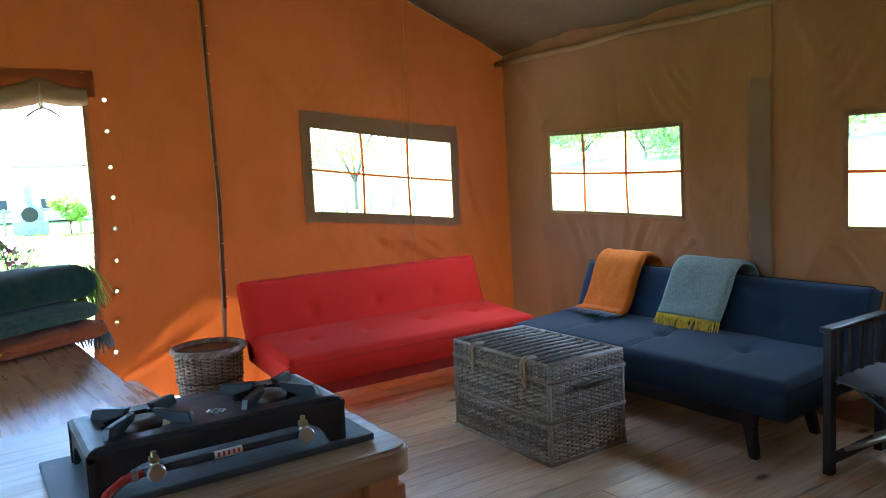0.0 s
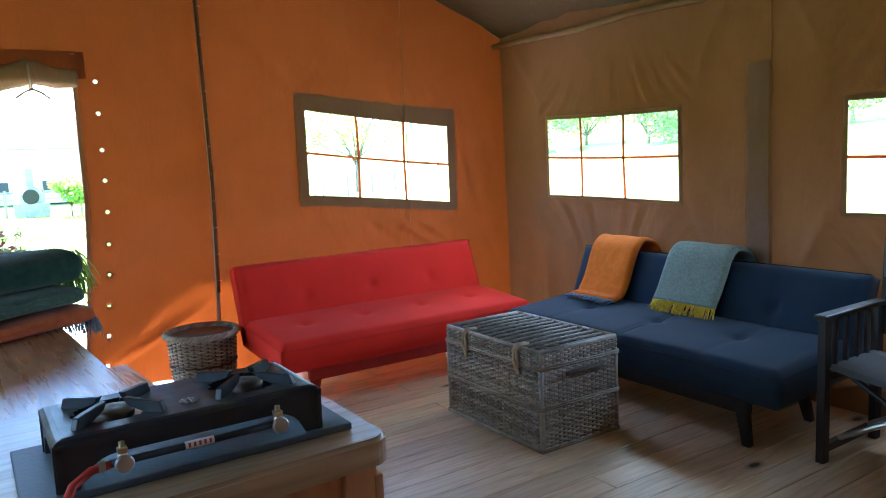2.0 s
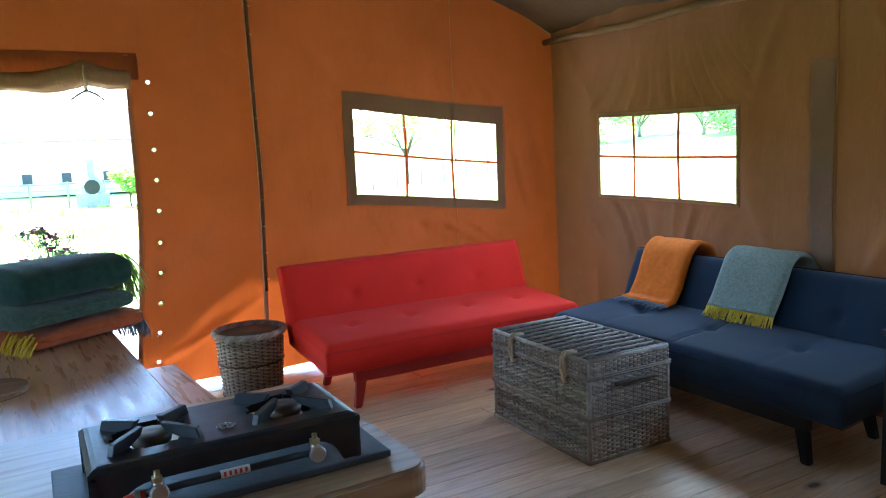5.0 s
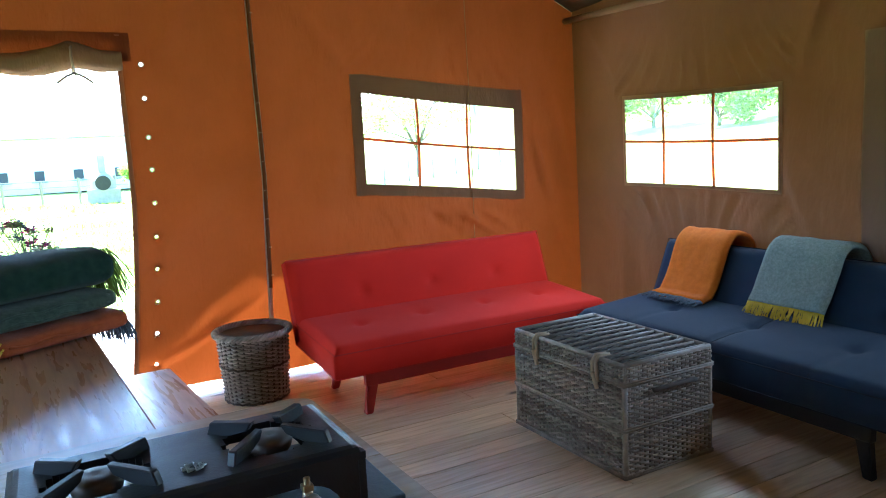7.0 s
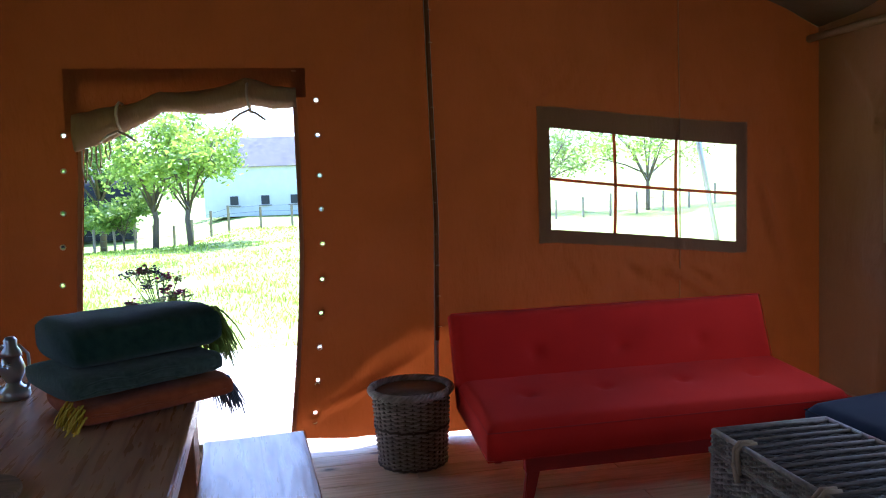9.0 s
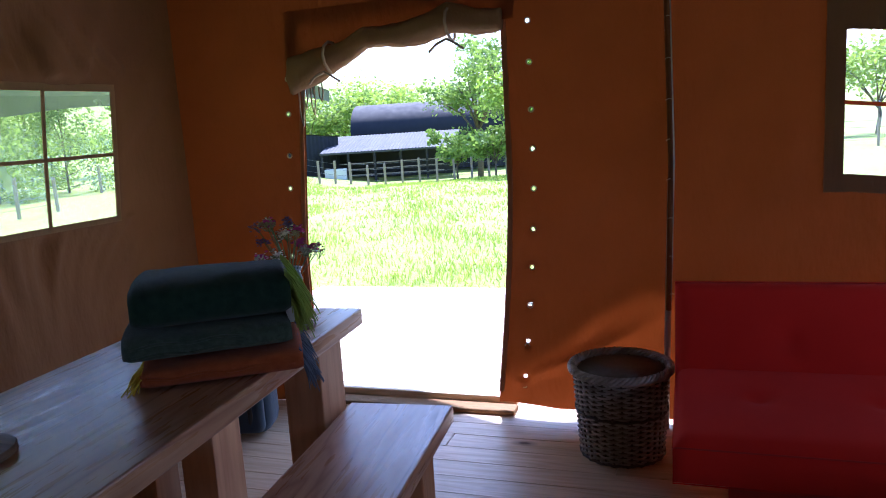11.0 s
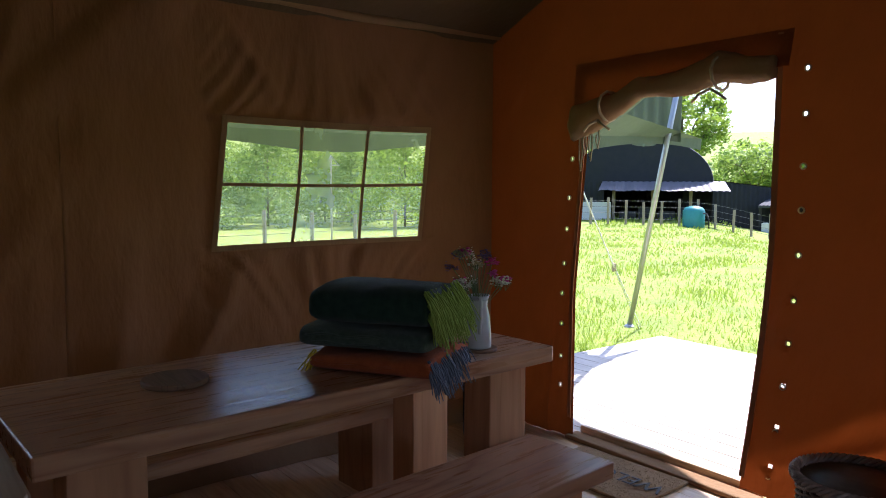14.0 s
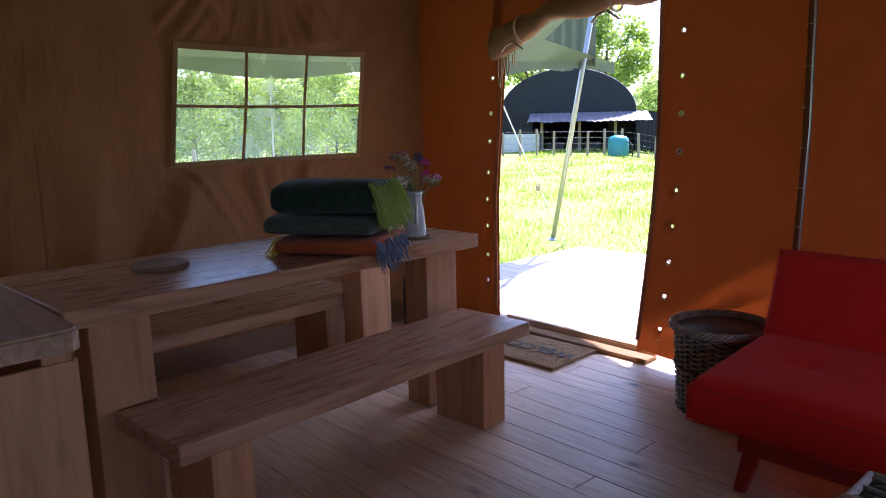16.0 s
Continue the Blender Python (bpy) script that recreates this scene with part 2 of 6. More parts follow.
HOSE = plain_mat("red_hose", (0.50, 0.05, 0.04), 0.5)
TAPE = plain_mat("white_tape", (0.75, 0.73, 0.70), 0.5)
INK = plain_mat("ink", (0.02, 0.018, 0.016), 0.7, 0, 0.1, 12, 0)
INK_RED = plain_mat("red_ink", (0.5, 0.04, 0.03), 0.7, 0, 0.1, 12, 0)
COIR = fabric_mat("coir", (0.22, 0.13, 0.06), (0.40, 0.26, 0.13), 0.95, 300, 0, 60, 1.0)
ENAMEL = plain_mat("white_enamel", (0.62, 0.66, 0.70), 0.2, 0, 0.04)
POLE_STEEL = plain_mat("galvanised_pole", (0.42, 0.43, 0.42), 0.4, 0.7)
ZIP = plain_mat("zip_cord", (0.10, 0.07, 0.05), 0.7)
BAG = fabric_mat("blue_bag", (0.02, 0.035, 0.06), (0.04, 0.06, 0.09), 0.8)
CHAIR_CANVAS = fabric_mat("grey_seat_canvas", (0.09, 0.095, 0.105), (0.13, 0.135, 0.145), 0.9)


# ---- building helpers ----
def mesh_of(bm, name, material, smooth=False):
    me = bpy.data.meshes.new(name)
    bm.normal_update()
    bm.to_mesh(me)
    bm.free()
    me.materials.append(material)
    if smooth:
        me.polygons.foreach_set("use_smooth", [True] * len(me.polygons))
    return me


def part(name, bm, material, parent=None, label="", smooth=False):
    ob = new(name, mesh_of(bm, name, material, smooth))
    if parent is not None:
        ob.parent = parent
    return tagged(ob, label)


def piece(name, me, parent, m=None):
    ob = new(name, me)
    ob.parent = parent
    if m is not None:
        ob.matrix_basis = m
    return ob


def thing(name, m, label, category, group="", kind=""):
    ob = new(name)
    ob.empty_display_size = 0.1
    ob.matrix_basis = m
    return tagged(ob, label, category, group, kind)


def box(bm, c, s, bevel=0.0, m=None, segs=2):
    """A box of size s about c, with rounded edges."""
    r = bmesh.ops.create_cube(bm, size=1.0, matrix=Matrix.Translation(c) @ Matrix.Diagonal((*s, 1)))
    vs = r["verts"]
    if bevel:
        es = list({e for v in vs for e in v.link_edges})
        out = bmesh.ops.bevel(bm, geom=es, offset=bevel, segments=segs, profile=0.5, affect="EDGES")
        vs = list({v for f in out["faces"] for v in f.verts} | {v for v in vs if v.is_valid})
    if m is not None:
        bmesh.ops.transform(bm, matrix=m, verts=vs)
    return vs


def boxed(c, s, bevel=0.0, m=None, segs=2):
    bm = bmesh.new()
    box(bm, c, s, bevel, m, segs)
    return bm


def tube(bm, pts, r, n=8, closed=False, r2=None, caps=True):
    """A round rod along a line of points."""
    pts = [Vector(p) for p in pts]
    rings, ref = [], None
    for i, p in enumerate(pts):
        a = pts[(i - 1) % len(pts)] if (i or closed) else p
        b = pts[(i + 1) % len(pts)] if (i < len(pts) - 1 or closed) else p
        d = (b - a).normalized()
        if ref is None:
            ref = d.orthogonal().normalized()
        ref = (ref - d * ref.dot(d)).normalized()
        w = d.cross(ref)
        k = r if r2 is None else r + (r2 - r) * i / max(1, len(pts) - 1)
        rings.append([bm.verts.new(p + (ref * math.cos(2 * math.pi * j / n) + w * math.sin(2 * math.pi * j / n)) * k) for j in range(n)])
    m = len(rings)
    for i in range(m if closed else m - 1):
        a, b = rings[i], rings[(i + 1) % m]
        for j in range(n):
            bm.faces.new((a[j], a[(j + 1) % n], b[(j + 1) % n], b[j]))
    if caps and not closed:
        bm.faces.new(rings[0][::-1])
        bm.faces.new(rings[-1])
    return bm


def tubed(pts, r, n=8, **kw):
    return tube(bmesh.new(), pts, r, n, **kw)


def lathe(profile, n=32, bm=None, m=None):
    """A turned shape from (radius, height) pairs."""
    bm = bm or bmesh.new()
    rings = []
    for r, z in profile:
        ring = []
        for j in range(n):
            p = Vector((r * math.cos(2 * math.pi * j / n), r * math.sin(2 * math.pi * j / n), z))
            ring.append(bm.verts.new(m @ p if m else p))
        rings.append(ring)
    for a, b in zip(rings, rings[1:]):
        for j in range(n):
            bm.faces.new((a[j], a[(j + 1) % n], b[(j + 1) % n], b[j]))
    for ring, flip in ((rings[0], True), (rings[-1], False)):
        if profile[0 if flip else -1][0] > 1e-4:
            bm.faces.new(ring[::-1] if flip else ring)
    return bm


def smooth01(a, b, x):
    t = min(1, max(0, (x - a) / (b - a)))
    return t * t * (3 - 2 * t)


# ---- plan of the tent ----
YA, XB, XC, YS = 4.05, 4.55, -0.26, -1.5      # end wall, the two long walls, rear wall
RIDGE_X, RIDGE_Z, EAVE_Z = 2.15, 3.22, 2.20


def roof_z(x):
    return EAVE_Z + (RIDGE_Z - EAVE_Z) * (1 - abs(x - RIDGE_X) / (XB - RIDGE_X))


def steps(a, b, cuts, step):
    xs = sorted({round(a, 4), round(b, 4), *[round(c, 4) for c in cuts if a < c < b]})
    out = []
    for p, q in zip(xs, xs[1:]):
        n = max(1, round((q - p) / step))
        out += [p + (q - p) * i / n for i in range(n)]
    return out + [xs[-1]]


def canvas_wall(name, material, u0, u1, top, openings, place, seed, label, bottom=None, step=0.02, pleat=1.0, creases=()):
    """A hanging canvas wall with true openings; place(u, z, d) gives the point, d metres out of the plane."""
    flat = min(top(u0), top(u1))
    us = steps(u0, u1, [c for o in openings for c in o[:2]], step)
    zs = steps(0.0, flat, [c for o in openings for c in o[2:4]], step)
    bm = bmesh.new()

    def fold(u, z):
        e = 0.026 * (noise.noise((u * 1.3 + seed, z * 0.5, seed)) + 0.5 * noise.noise((u * 4 + seed, z * 0.8, 3.1)))
        near = 9.0
        for a, b, c, d, puck in openings:
            dx, dz = max(a - u, 0, u - b), max(c - z, 0, z - d)
            r = math.hypot(dx, dz)
            near = min(near, (r - 0.12 if puck == 0.35 else r) if b - a > 0.1 else r * 4)
            if puck and dx < 0.1:
                fade = math.exp(-((dz - 0.08) / 0.25) ** 2) * (1 if z > d or z < c else 0)
                slant = 0.8 * (u - (a + b) / 2) * dz * 3
                e += puck * pleat * fade * 0.048 * noise.noise(((u + slant) * 15 + seed, dz * 0.8, 7.7 if z > d else 2.2))
        e += 0.055 * pleat * max(0, noise.noise(((u * 1.2 - z * 1.0) * 2.2 + seed, (u + z) * 0.35, 9.0)) - 0.15)
        e += 0.014 * pleat * noise.noise((u * 5 + seed, z * 0.35, 12.0))
        for a, b, c, d, amp, wide in creases:
            k = max(0.0, min(1.0, ((u - a) * (c - a) + (z - b) * (d - b)) / ((c - a) ** 2 + (d - b) ** 2)))
            off = math.hypot(u - a - k * (c - a), z - b - k * (d - b))
            e += amp * math.exp(-(off / wide) ** 2) * (0.35 + 0.65 * math.sin(math.pi * k))
        if z < 1.0:
            e += 0.030 * pleat * (1 - z) * noise.noise((u * 7 + seed, z * 0.9, 5.0))
        return e * smooth01(0.0, 0.07, near) * smooth01(0, 0.2, u - u0) * smooth01(0, 0.2, u1 - u)

    grid = {}
    for i, u in enumerate(us):
        for j, z in enumerate(zs):
            zz = z
            if bottom and z < 0.6:
                zz = bottom(u) + z * (0.6 - bottom(u)) / 0.6
            grid[i, j] = bm.verts.new(place(u, zz, fold(u, z)))
    for i in range(len(us) - 1):
        for j in range(len(zs) - 1):
            cu, cz = (us[i] + us[i + 1]) / 2, (zs[j] + zs[j + 1]) / 2
            if any(o[0] < cu < o[1] and o[2] < cz < o[3] for o in openings):
                continue
            bm.faces.new((grid[i, j], grid[i + 1, j], grid[i + 1, j + 1], grid[i, j + 1]))
    n = 26
    gable = max(top(u) for u in us) > flat + 0.05
    if gable:
        prev = [grid[i, len(zs) - 1] for i in range(len(us))]
        for k in range(1, n + 1):
            row = [bm.verts.new(place(u, flat + (top(u) - flat) * k / n, fold(u, flat + (top(u) - flat) * k / n))) for u in us]
            for i in range(len(us) - 1):
                bm.faces.new((prev[i], prev[i + 1], row[i + 1], row[i]))
            prev = row
        bmesh.ops.dissolve_degenerate(bm, dist=1e-5, edges=bm.edges[:])
    bmesh.ops.delete(bm, geom=[v for v in bm.verts if not v.link_faces], context="VERTS")
    ob = part(name, bm, material, None, label, True)
    return tagged(ob, label, "wall", kind="structure")


DOOR = (0.495, 1.492, 0.0, 1.90)
WIN_A = (2.853, 3.987, 1.045, 1.614)
WIN_B = (2.33, 3.48, 1.007, 1.551)
WIN_B2 = (0.198, 1.348, 0.967, 1.511)
WIN_C2 = (0.16, 1.31, 1.075, 1.65)
WIN_C = (2.39, 3.535, 1.078, 1.656)
EYES_R = [1.830, 1.653, 1.447, 1.273, 1.093, 0.907, 0.729, 0.545, 0.347, 0.152]
EYES_L = [1.675, 1.505, 1.300, 1.135, 0.948, 0.785, 0.620, 0.440, 0.280]
EYES = [(1.610, z) for z in EYES_R] + [(0.402, z) for z in EYES_L]


def beside(u, a, b, reach):
    """1 between a and b, fading to 0 over reach metres outside."""
    return 1 - smooth01(0, reach, max(a - u, 0, u - b))


def north(u, z, d):
    """The end wall: the door edges are pulled aside towards the floor and the window hangs askew."""
    right = -0.088 * max(0.0, (1.2 - z) / 1.05) ** 1.5 * beside(u, 1.45, 1.65, 0.45)
    left = -0.072 * min(1.0, max(0.0, (1.7 - z) / 0.9)) * beside(u, 0.36, 0.50, 0.12)
    askew = -0.107 * max(-0.57, min(0.57, u - 3.42)) * beside(u, 2.85, 3.99, 0.5) * beside(z, 1.05, 1.61, 0.6)
    return (u + right + left, YA - d, z + askew)


def east(u, z, d):
    """The long east wall leans in a little and bellies inwards away from its corner."""
    tilt = 0.017 * (u - 2.9) * beside(u, 2.33, 3.48, 0.4)
    return (XB - 0.016 * z - 0.045 * smooth01(0, 0.6, YA - u) - d, u, z + tilt)


def west(u, z, d):
    """The long west wall; its window leans towards the door at the top."""
    skew = 0.11 * (z - 1.37) * beside(u, 2.39, 3.54, 0.4) * beside(z, 1.07, 1.66, 0.4)
    return (XC + d, u + skew, z)


wall_a = canvas_wall("wall_north", ORANGE_CANVAS, XC, XB, roof_z, [(*DOOR, 0), (*WIN_A, 0.35)] + [(x - 0.009, x + 0.009, z - 0.009, z + 0.009, 0) for x, z in EYES],
                     north, 1.0, "orange-brown translucent canvas end wall with laced door opening",
                     bottom=lambda u: 0.0 if u < 1.45 else 0.04 + 0.02 * math.sin(u * 5),
                     creases=[(4.04, 1.65, 4.47, 0.35, 0.055, 0.035), (4.10, 1.35, 4.42, 0.55, -0.045, 0.035), (4.2, 1.9, 4.5, 0.9, 0.03, 0.05), (3.3, 1.02, 3.85, 0.7, 0.035, 0.03), (3.15, 0.98, 3.5, 0.74, -0.025, 0.03), (3.6, 1.0, 3.95, 0.75, 0.03, 0.03), (1.58, 0.12, 2.15, 0.50, 0.03, 0.03), (2.8, 1.72, 2.45, 2.2, 0.02, 0.05), (1.7, 1.9, 2.0, 2.4, 0.02, 0.05)])
wall_b = canvas_wall("wall_east", TAN_CANVAS, YS, YA, lambda u: EAVE_Z + 0.055, [(*WIN_B, 0.75), (*WIN_B2, 0.75)],
                     east, 4.0, "tan canvas side wall with gathered folds round the windows",
                     creases=[(3.55, 1.7, 3.9, 2.15, 0.025, 0.04), (2.2, 1.65, 2.0, 2.15, 0.025, 0.035), (2.25, 1.05, 2.0, 0.5, 0.02, 0.04), (1.42, 1.0, 1.7, 0.4, 0.025, 0.04), (1.4, 1.62, 1.65, 2.15, 0.02, 0.04)])
wall_c = canvas_wall("wall_west", TAN_CANVAS, YS, YA, lambda u: EAVE_Z, [(*WIN_C, 0.33), (*WIN_C2, 0.33)],
                     west, 7.0, "tan canvas side wall hanging in soft folds", pleat=2.2,
                     creases=[(2.2, 0.5, 2.5, 0.98, 0.03, 0.04), (2.45, 2.1, 2.72, 1.65, 0.03, 0.04), (3.3, 1.65, 3.62, 2.15, 0.03, 0.05), (2.0, 1.1, 1.85, 0.2, 0.03, 0.05), (1.45, 1.6, 1.62, 2.1, 0.025, 0.04)])
wall_s = canvas_wall("wall_south", TAN_CANVAS, XC, XB, roof_z, [], lambda u, z, d: (u, YS + d, z), 11.0,
                     "plain tan canvas rear wall")


def roof_sheet(name, material, x0, x1, z_at, y0, y1, label, seed, sag=0.03):
    bm = bmesh.new()
    xs = [x0 + (x1 - x0) * i / 60 for i in range(61)]
    ys = [y0 + (y1 - y0) * j / 90 for j in range(91)]
    g = [[bm.verts.new((x, y, z_at(x, y) + 0.02 * noise.noise((x * 0.8, y * 1.5, seed)) - sag * abs(math.sin((y - y0) * 2.0)) * 0.5))
          for y in ys] for x in xs]
    for i in range(60):
        for j in range(90):
            bm.faces.new((g[i][j], g[i + 1][j], g[i + 1][j + 1], g[i][j + 1]))
    ob = part(name, bm, material, None, label, True)
    return tagged(ob, label, "ceiling", kind="structure")


ceil_w = roof_sheet("ceiling", ROOF_CANVAS, XC - 0.01, RIDGE_X, lambda x, y: roof_z(x) + 0.01, YS, YA, "sagging olive-brown canvas roof lining slope", 2.0)
ceil_e = roof_sheet("ceiling", ROOF_CANVAS, RIDGE_X, XB + 0.01, lambda x, y: roof_z(x) + 0.01, YS, YA, "sagging olive-brown canvas roof lining slope", 6.0)


# outer fly sheet over the tent and the porch
FLY_Y, HALF = 7.55, 3.3


def fly_z(x, y):
    edge = 1.70 + 0.12 * smooth01(3.5, 7.5, y) + (0.14 if x > RIDGE_X else 0.0)
    return 3.90 + (edge - 3.90) * abs(x - RIDGE_X) / HALF


def front_y(f):
    """The front edge curves back from the eave corners."""
    return FLY_Y - 1.5 * smooth01(0.0, 0.08, 1 - f) + 0.45 * (1 - smooth01(0.0, 0.17, f))


fly = thing("tent_fly_sheet", pose(0, 0, 0), "green-grey canvas fly sheet over tent and porch", "awning")
for side in (-1, 1):
    bm = bmesh.new()
    a = [[bm.verts.new((RIDGE_X + side * HALF * i / 24, -2.0 + (front_y(i / 24) + 2.0) * j / 60,
                        fly_z(RIDGE_X + side * HALF * i / 24, -2.0 + (front_y(i / 24) + 2.0) * j / 60) - 0.03 * math.sin(math.pi * i / 24)))
          for j in range(61)] for i in range(25)]
    for i in range(24):
        for j in range(60):
            bm.faces.new((a[i][j], a[i + 1][j], a[i + 1][j + 1], a[i][j + 1]))
    part("slope", bm, FLY_CANVAS, fly, smooth=True)
    bm = bmesh.new()
    x = RIDGE_X + side * HALF
    rows = []
    for j in range(121):
        y = -2.0 + (FLY_Y + 2.0) * j / 120
        drop = 0.065 + 0.06 * abs(math.cos((y - 3.46) * math.pi / 2.2)) ** 3
        rows.append([bm.verts.new((x, y, fly_z(x, y))), bm.verts.new((x + side * 0.01, y, fly_z(x, y) - drop))])
    for p, q in zip(rows, rows[1:]):
        bm.faces.new((p[0], q[0], q[1], p[1]))
    part("valance", bm, FLY_CANVAS, fly, smooth=True)

# side curtain of the porch, gathered to its corner pole
bm = bmesh.new()
rows = []
for i in range(41):
    u = i / 40
    x = -1.05 - 0.75 * u
    top = 2.75 - 0.1 * u
    low = 1.76 + 0.02 * math.sin(u * 9)
    rows.append([bm.verts.new((x, 7.06 + 0.05 * math.sin(u * 34) * (1 - v * 0.3), top + (low - top) * v)) for v in (0, 0.33, 0.66, 0.93, 1)])
for p, q in zip(rows, rows[1:]):
    for k in range(4):
        bm.faces.new((p[k], q[k], q[k + 1], p[k + 1]))
part("gathered_curtain", bm, FLY_CANVAS, fly, "pleated green canvas corner curtain", True)

GROUND = -0.42
for x0, x1 in ((-1.48, -1.12), (5.78, 5.42)):
    t = thing("porch_pole", pose(x0, 6.93, -0.03), "leaning galvanised steel porch pole on the deck", "tent pole", "porch poles")
    part("shaft", tubed([(0, 0, 0), ((x1 - x0) * 1.6, 0.05, 2.95)], 0.026, 12), POLE_STEEL, t, smooth=True)
    part("foot", lathe([(0.05, 0), (0.05, 0.012), (0.03, 0.03)], 16), POLE_STEEL, t)


def guy_rope(p, q, label):
    t = thing("guy_rope", pose(*p), label, "guy rope", "guy ropes")
    d = Vector(q) - Vector(p)
    part("cord", tubed([(0, 0, 0), d * 0.5 + Vector((0.004, 0, -0.01)), d], 0.007, 6), TAPE, t, smooth=True)
    part("cord", tubed([(0.0, 0.05, 0), d * 0.6, d], 0.006, 6), TAPE, t, smooth=True)
    part("tensioner", boxed(d * 0.45, (0.03, 0.05, 0.09), 0.008), ROPE, t, "wooden tensioner")
    bm = bmesh.new()
    tube(bm, [d, d + Vector((0.02, 0.05, -0.06)), d + Vector((0.02, -0.05, -0.06))], 0.006, 6, closed=True)
    part("ring", bm, STEEL, t, smooth=True)


guy_rope((-2.6, 8.55, GROUND), (-1.17, 5.68, 1.62), "white guy ropes from awning corner to ground peg")
guy_rope((-2.7, 4.3, GROUND), (-1.17, 3.46, 1.55), "white guy ropes from awning edge to ground peg")
guy_rope((6.9, 2.95, GROUND), (5.47, 2.95, 1.72), "white guy ropes from awning edge to ground peg")


# ---- windows ----
def window(name, rect, place, proud, frame_w, frame_mat, bar_mat, pane_mats, label, bars=(1 / 3, 2 / 3)):
    """Sewn-in window: hem border, five webbing bars, six vinyl panes. place(u, z, d)."""
    a, b, c, d = rect
    t = thing(name, pose(0, 0, 0), label, "window", kind="structure")

    def strip(part_name, u0, u1, z0, z1, d0, th, material, sag=0.0, lab=""):
        bm = bmesh.new()
        n = 14
        rings = []
        along_u = (u1 - u0) > (z1 - z0)
        for i in range(n + 1):
            f = i / n
            s = sag * math.sin(math.pi * f)
            if along_u:
                u = u0 + (u1 - u0) * f
                q = [(u, z0 + s, d0), (u, z1 + s, d0), (u, z1 + s, d0 + th), (u, z0 + s, d0 + th)]
            else:
                z = z0 + (z1 - z0) * f
                q = [(u0 + s, z, d0), (u1 + s, z, d0), (u1 + s, z, d0 + th), (u0 + s, z, d0 + th)]
            rings.append([bm.verts.new(place(*k)) for k in q])
        for p, q in zip(rings, rings[1:]):
            for j in range(4):
                bm.faces.new((p[j], p[(j + 1) % 4], q[(j + 1) % 4], q[j]))
        bm.faces.new(rings[0][::-1])
        bm.faces.new(rings[-1])
        bmesh.ops.recalc_face_normals(bm, faces=bm.faces[:])
        return part(part_name, bm, material, t, lab)

    w = frame_w
    strip("window_frame", a - w, b + w, d - 0.004, d + w * (1.8 if w > 0.05 else 1.3), 0.003, 0.006, frame_mat, -0.006)
    strip("window_frame", a - w, b + w, c - w, c + 0.004, 0.003, 0.006, frame_mat, 0.004)
    strip("window_frame", a - w, a + 0.004, c, d, 0.004, 0.006, frame_mat)
    strip("window_frame", b - 0.004, b + w, c, d, 0.004, 0.006, frame_mat)
    us = [a, a + (b - a) * bars[0], a + (b - a) * bars[1], b]
    zm = (c + d) / 2
    for k in (1, 2):
        strip("glazing_bar", us[k] - 0.008, us[k] + 0.008, c, d, 0.004, 0.005, bar_mat, 0.008 if k == 1 else -0.006)
    strip("glazing_bar", a, b, zm - 0.008, zm + 0.008, 0.006, 0.005, bar_mat, -0.006)
    for i in range(3):
        for j, (z0, z1) in enumerate(((c, zm), (zm, d))):
            bm = bmesh.new()
            n = 6
            g = [[bm.verts.new(place(us[i] + (us[i + 1] - us[i]) * p / n, z0 + (z1 - z0) * q / n,
                                     -0.004 + 0.004 * noise.noise((us[i] * 3 + p, z0 * 5 + q, 1)))) for q in range(n + 1)] for p in range(n + 1)]
            for p in range(n):
                for q in range(n):
                    bm.faces.new((g[p][q], g[p + 1][q], g[p + 1][q + 1], g[p][q + 1]))
            ob = part("pane", bm, pane_mats[j], t, smooth=True)
            ob.visible_shadow = False
    return t


window("window_1", WIN_A, north, 0.01, 0.065, HEM, WEBBING, (VINYL, VINYL),
       "six-pane clear vinyl window with dark hemmed border")
window("window_2", WIN_B, east, 0.01, 0.018, HEM_LIGHT, WEBBING, (VINYL, VINYL_HAZY),
       "six-pane vinyl window sewn into tan canvas", (0.37, 0.71))
window("window_3", WIN_B2, east, 0.01, 0.018, HEM_LIGHT, WEBBING, (VINYL, VINYL_HAZY),
       "six-pane vinyl window sewn into tan canvas")
window("window_4", WIN_C, west, 0.01, 0.022, HEM_LIGHT, HEM_LIGHT, (VINYL_HAZY, VINYL_HAZY),
       "six-pane hazy vinyl window sewn into tan canvas")

# unseen window, added by symmetry with the east wall to let light in
window("unseen_window_5", WIN_C2, west, 0.01, 0.022, HEM_LIGHT, HEM_LIGHT, (VINYL_HAZY, VINYL_HAZY),
       "six-pane hazy vinyl window sewn into tan canvas")

# ---- sewn strips, seams and eyelet bands ----
def band(name, u0, u1, z0, z1, place, th, material, label, wob=0.0):
    bm = bmesh.new()
    n = 24
    rings = []
    for i in range(n + 1):
        z = z0 + (z1 - z0) * i / n
        s = wob * noise.noise((u0, z * 1.5, 4))
        rings.append([bm.verts.new(place(u + s, z, d)) for u, d in ((u0, 0.002), (u1, 0.002), (u1, 0.002 + th), (u0, 0.002 + th))])
    for p, q in zip(rings, rings[1:]):
        for j in range(4):
            bm.faces.new((p[j], p[(j + 1) % 4], q[(j + 1) % 4], q[j]))
    bm.faces.new(rings[0][::-1])
    bm.faces.new(rings[-1])
    bmesh.ops.recalc_face_normals(bm, faces=bm.faces[:])
    return tagged(part(name, bm, material, None, label), label, "trim", kind="structure")


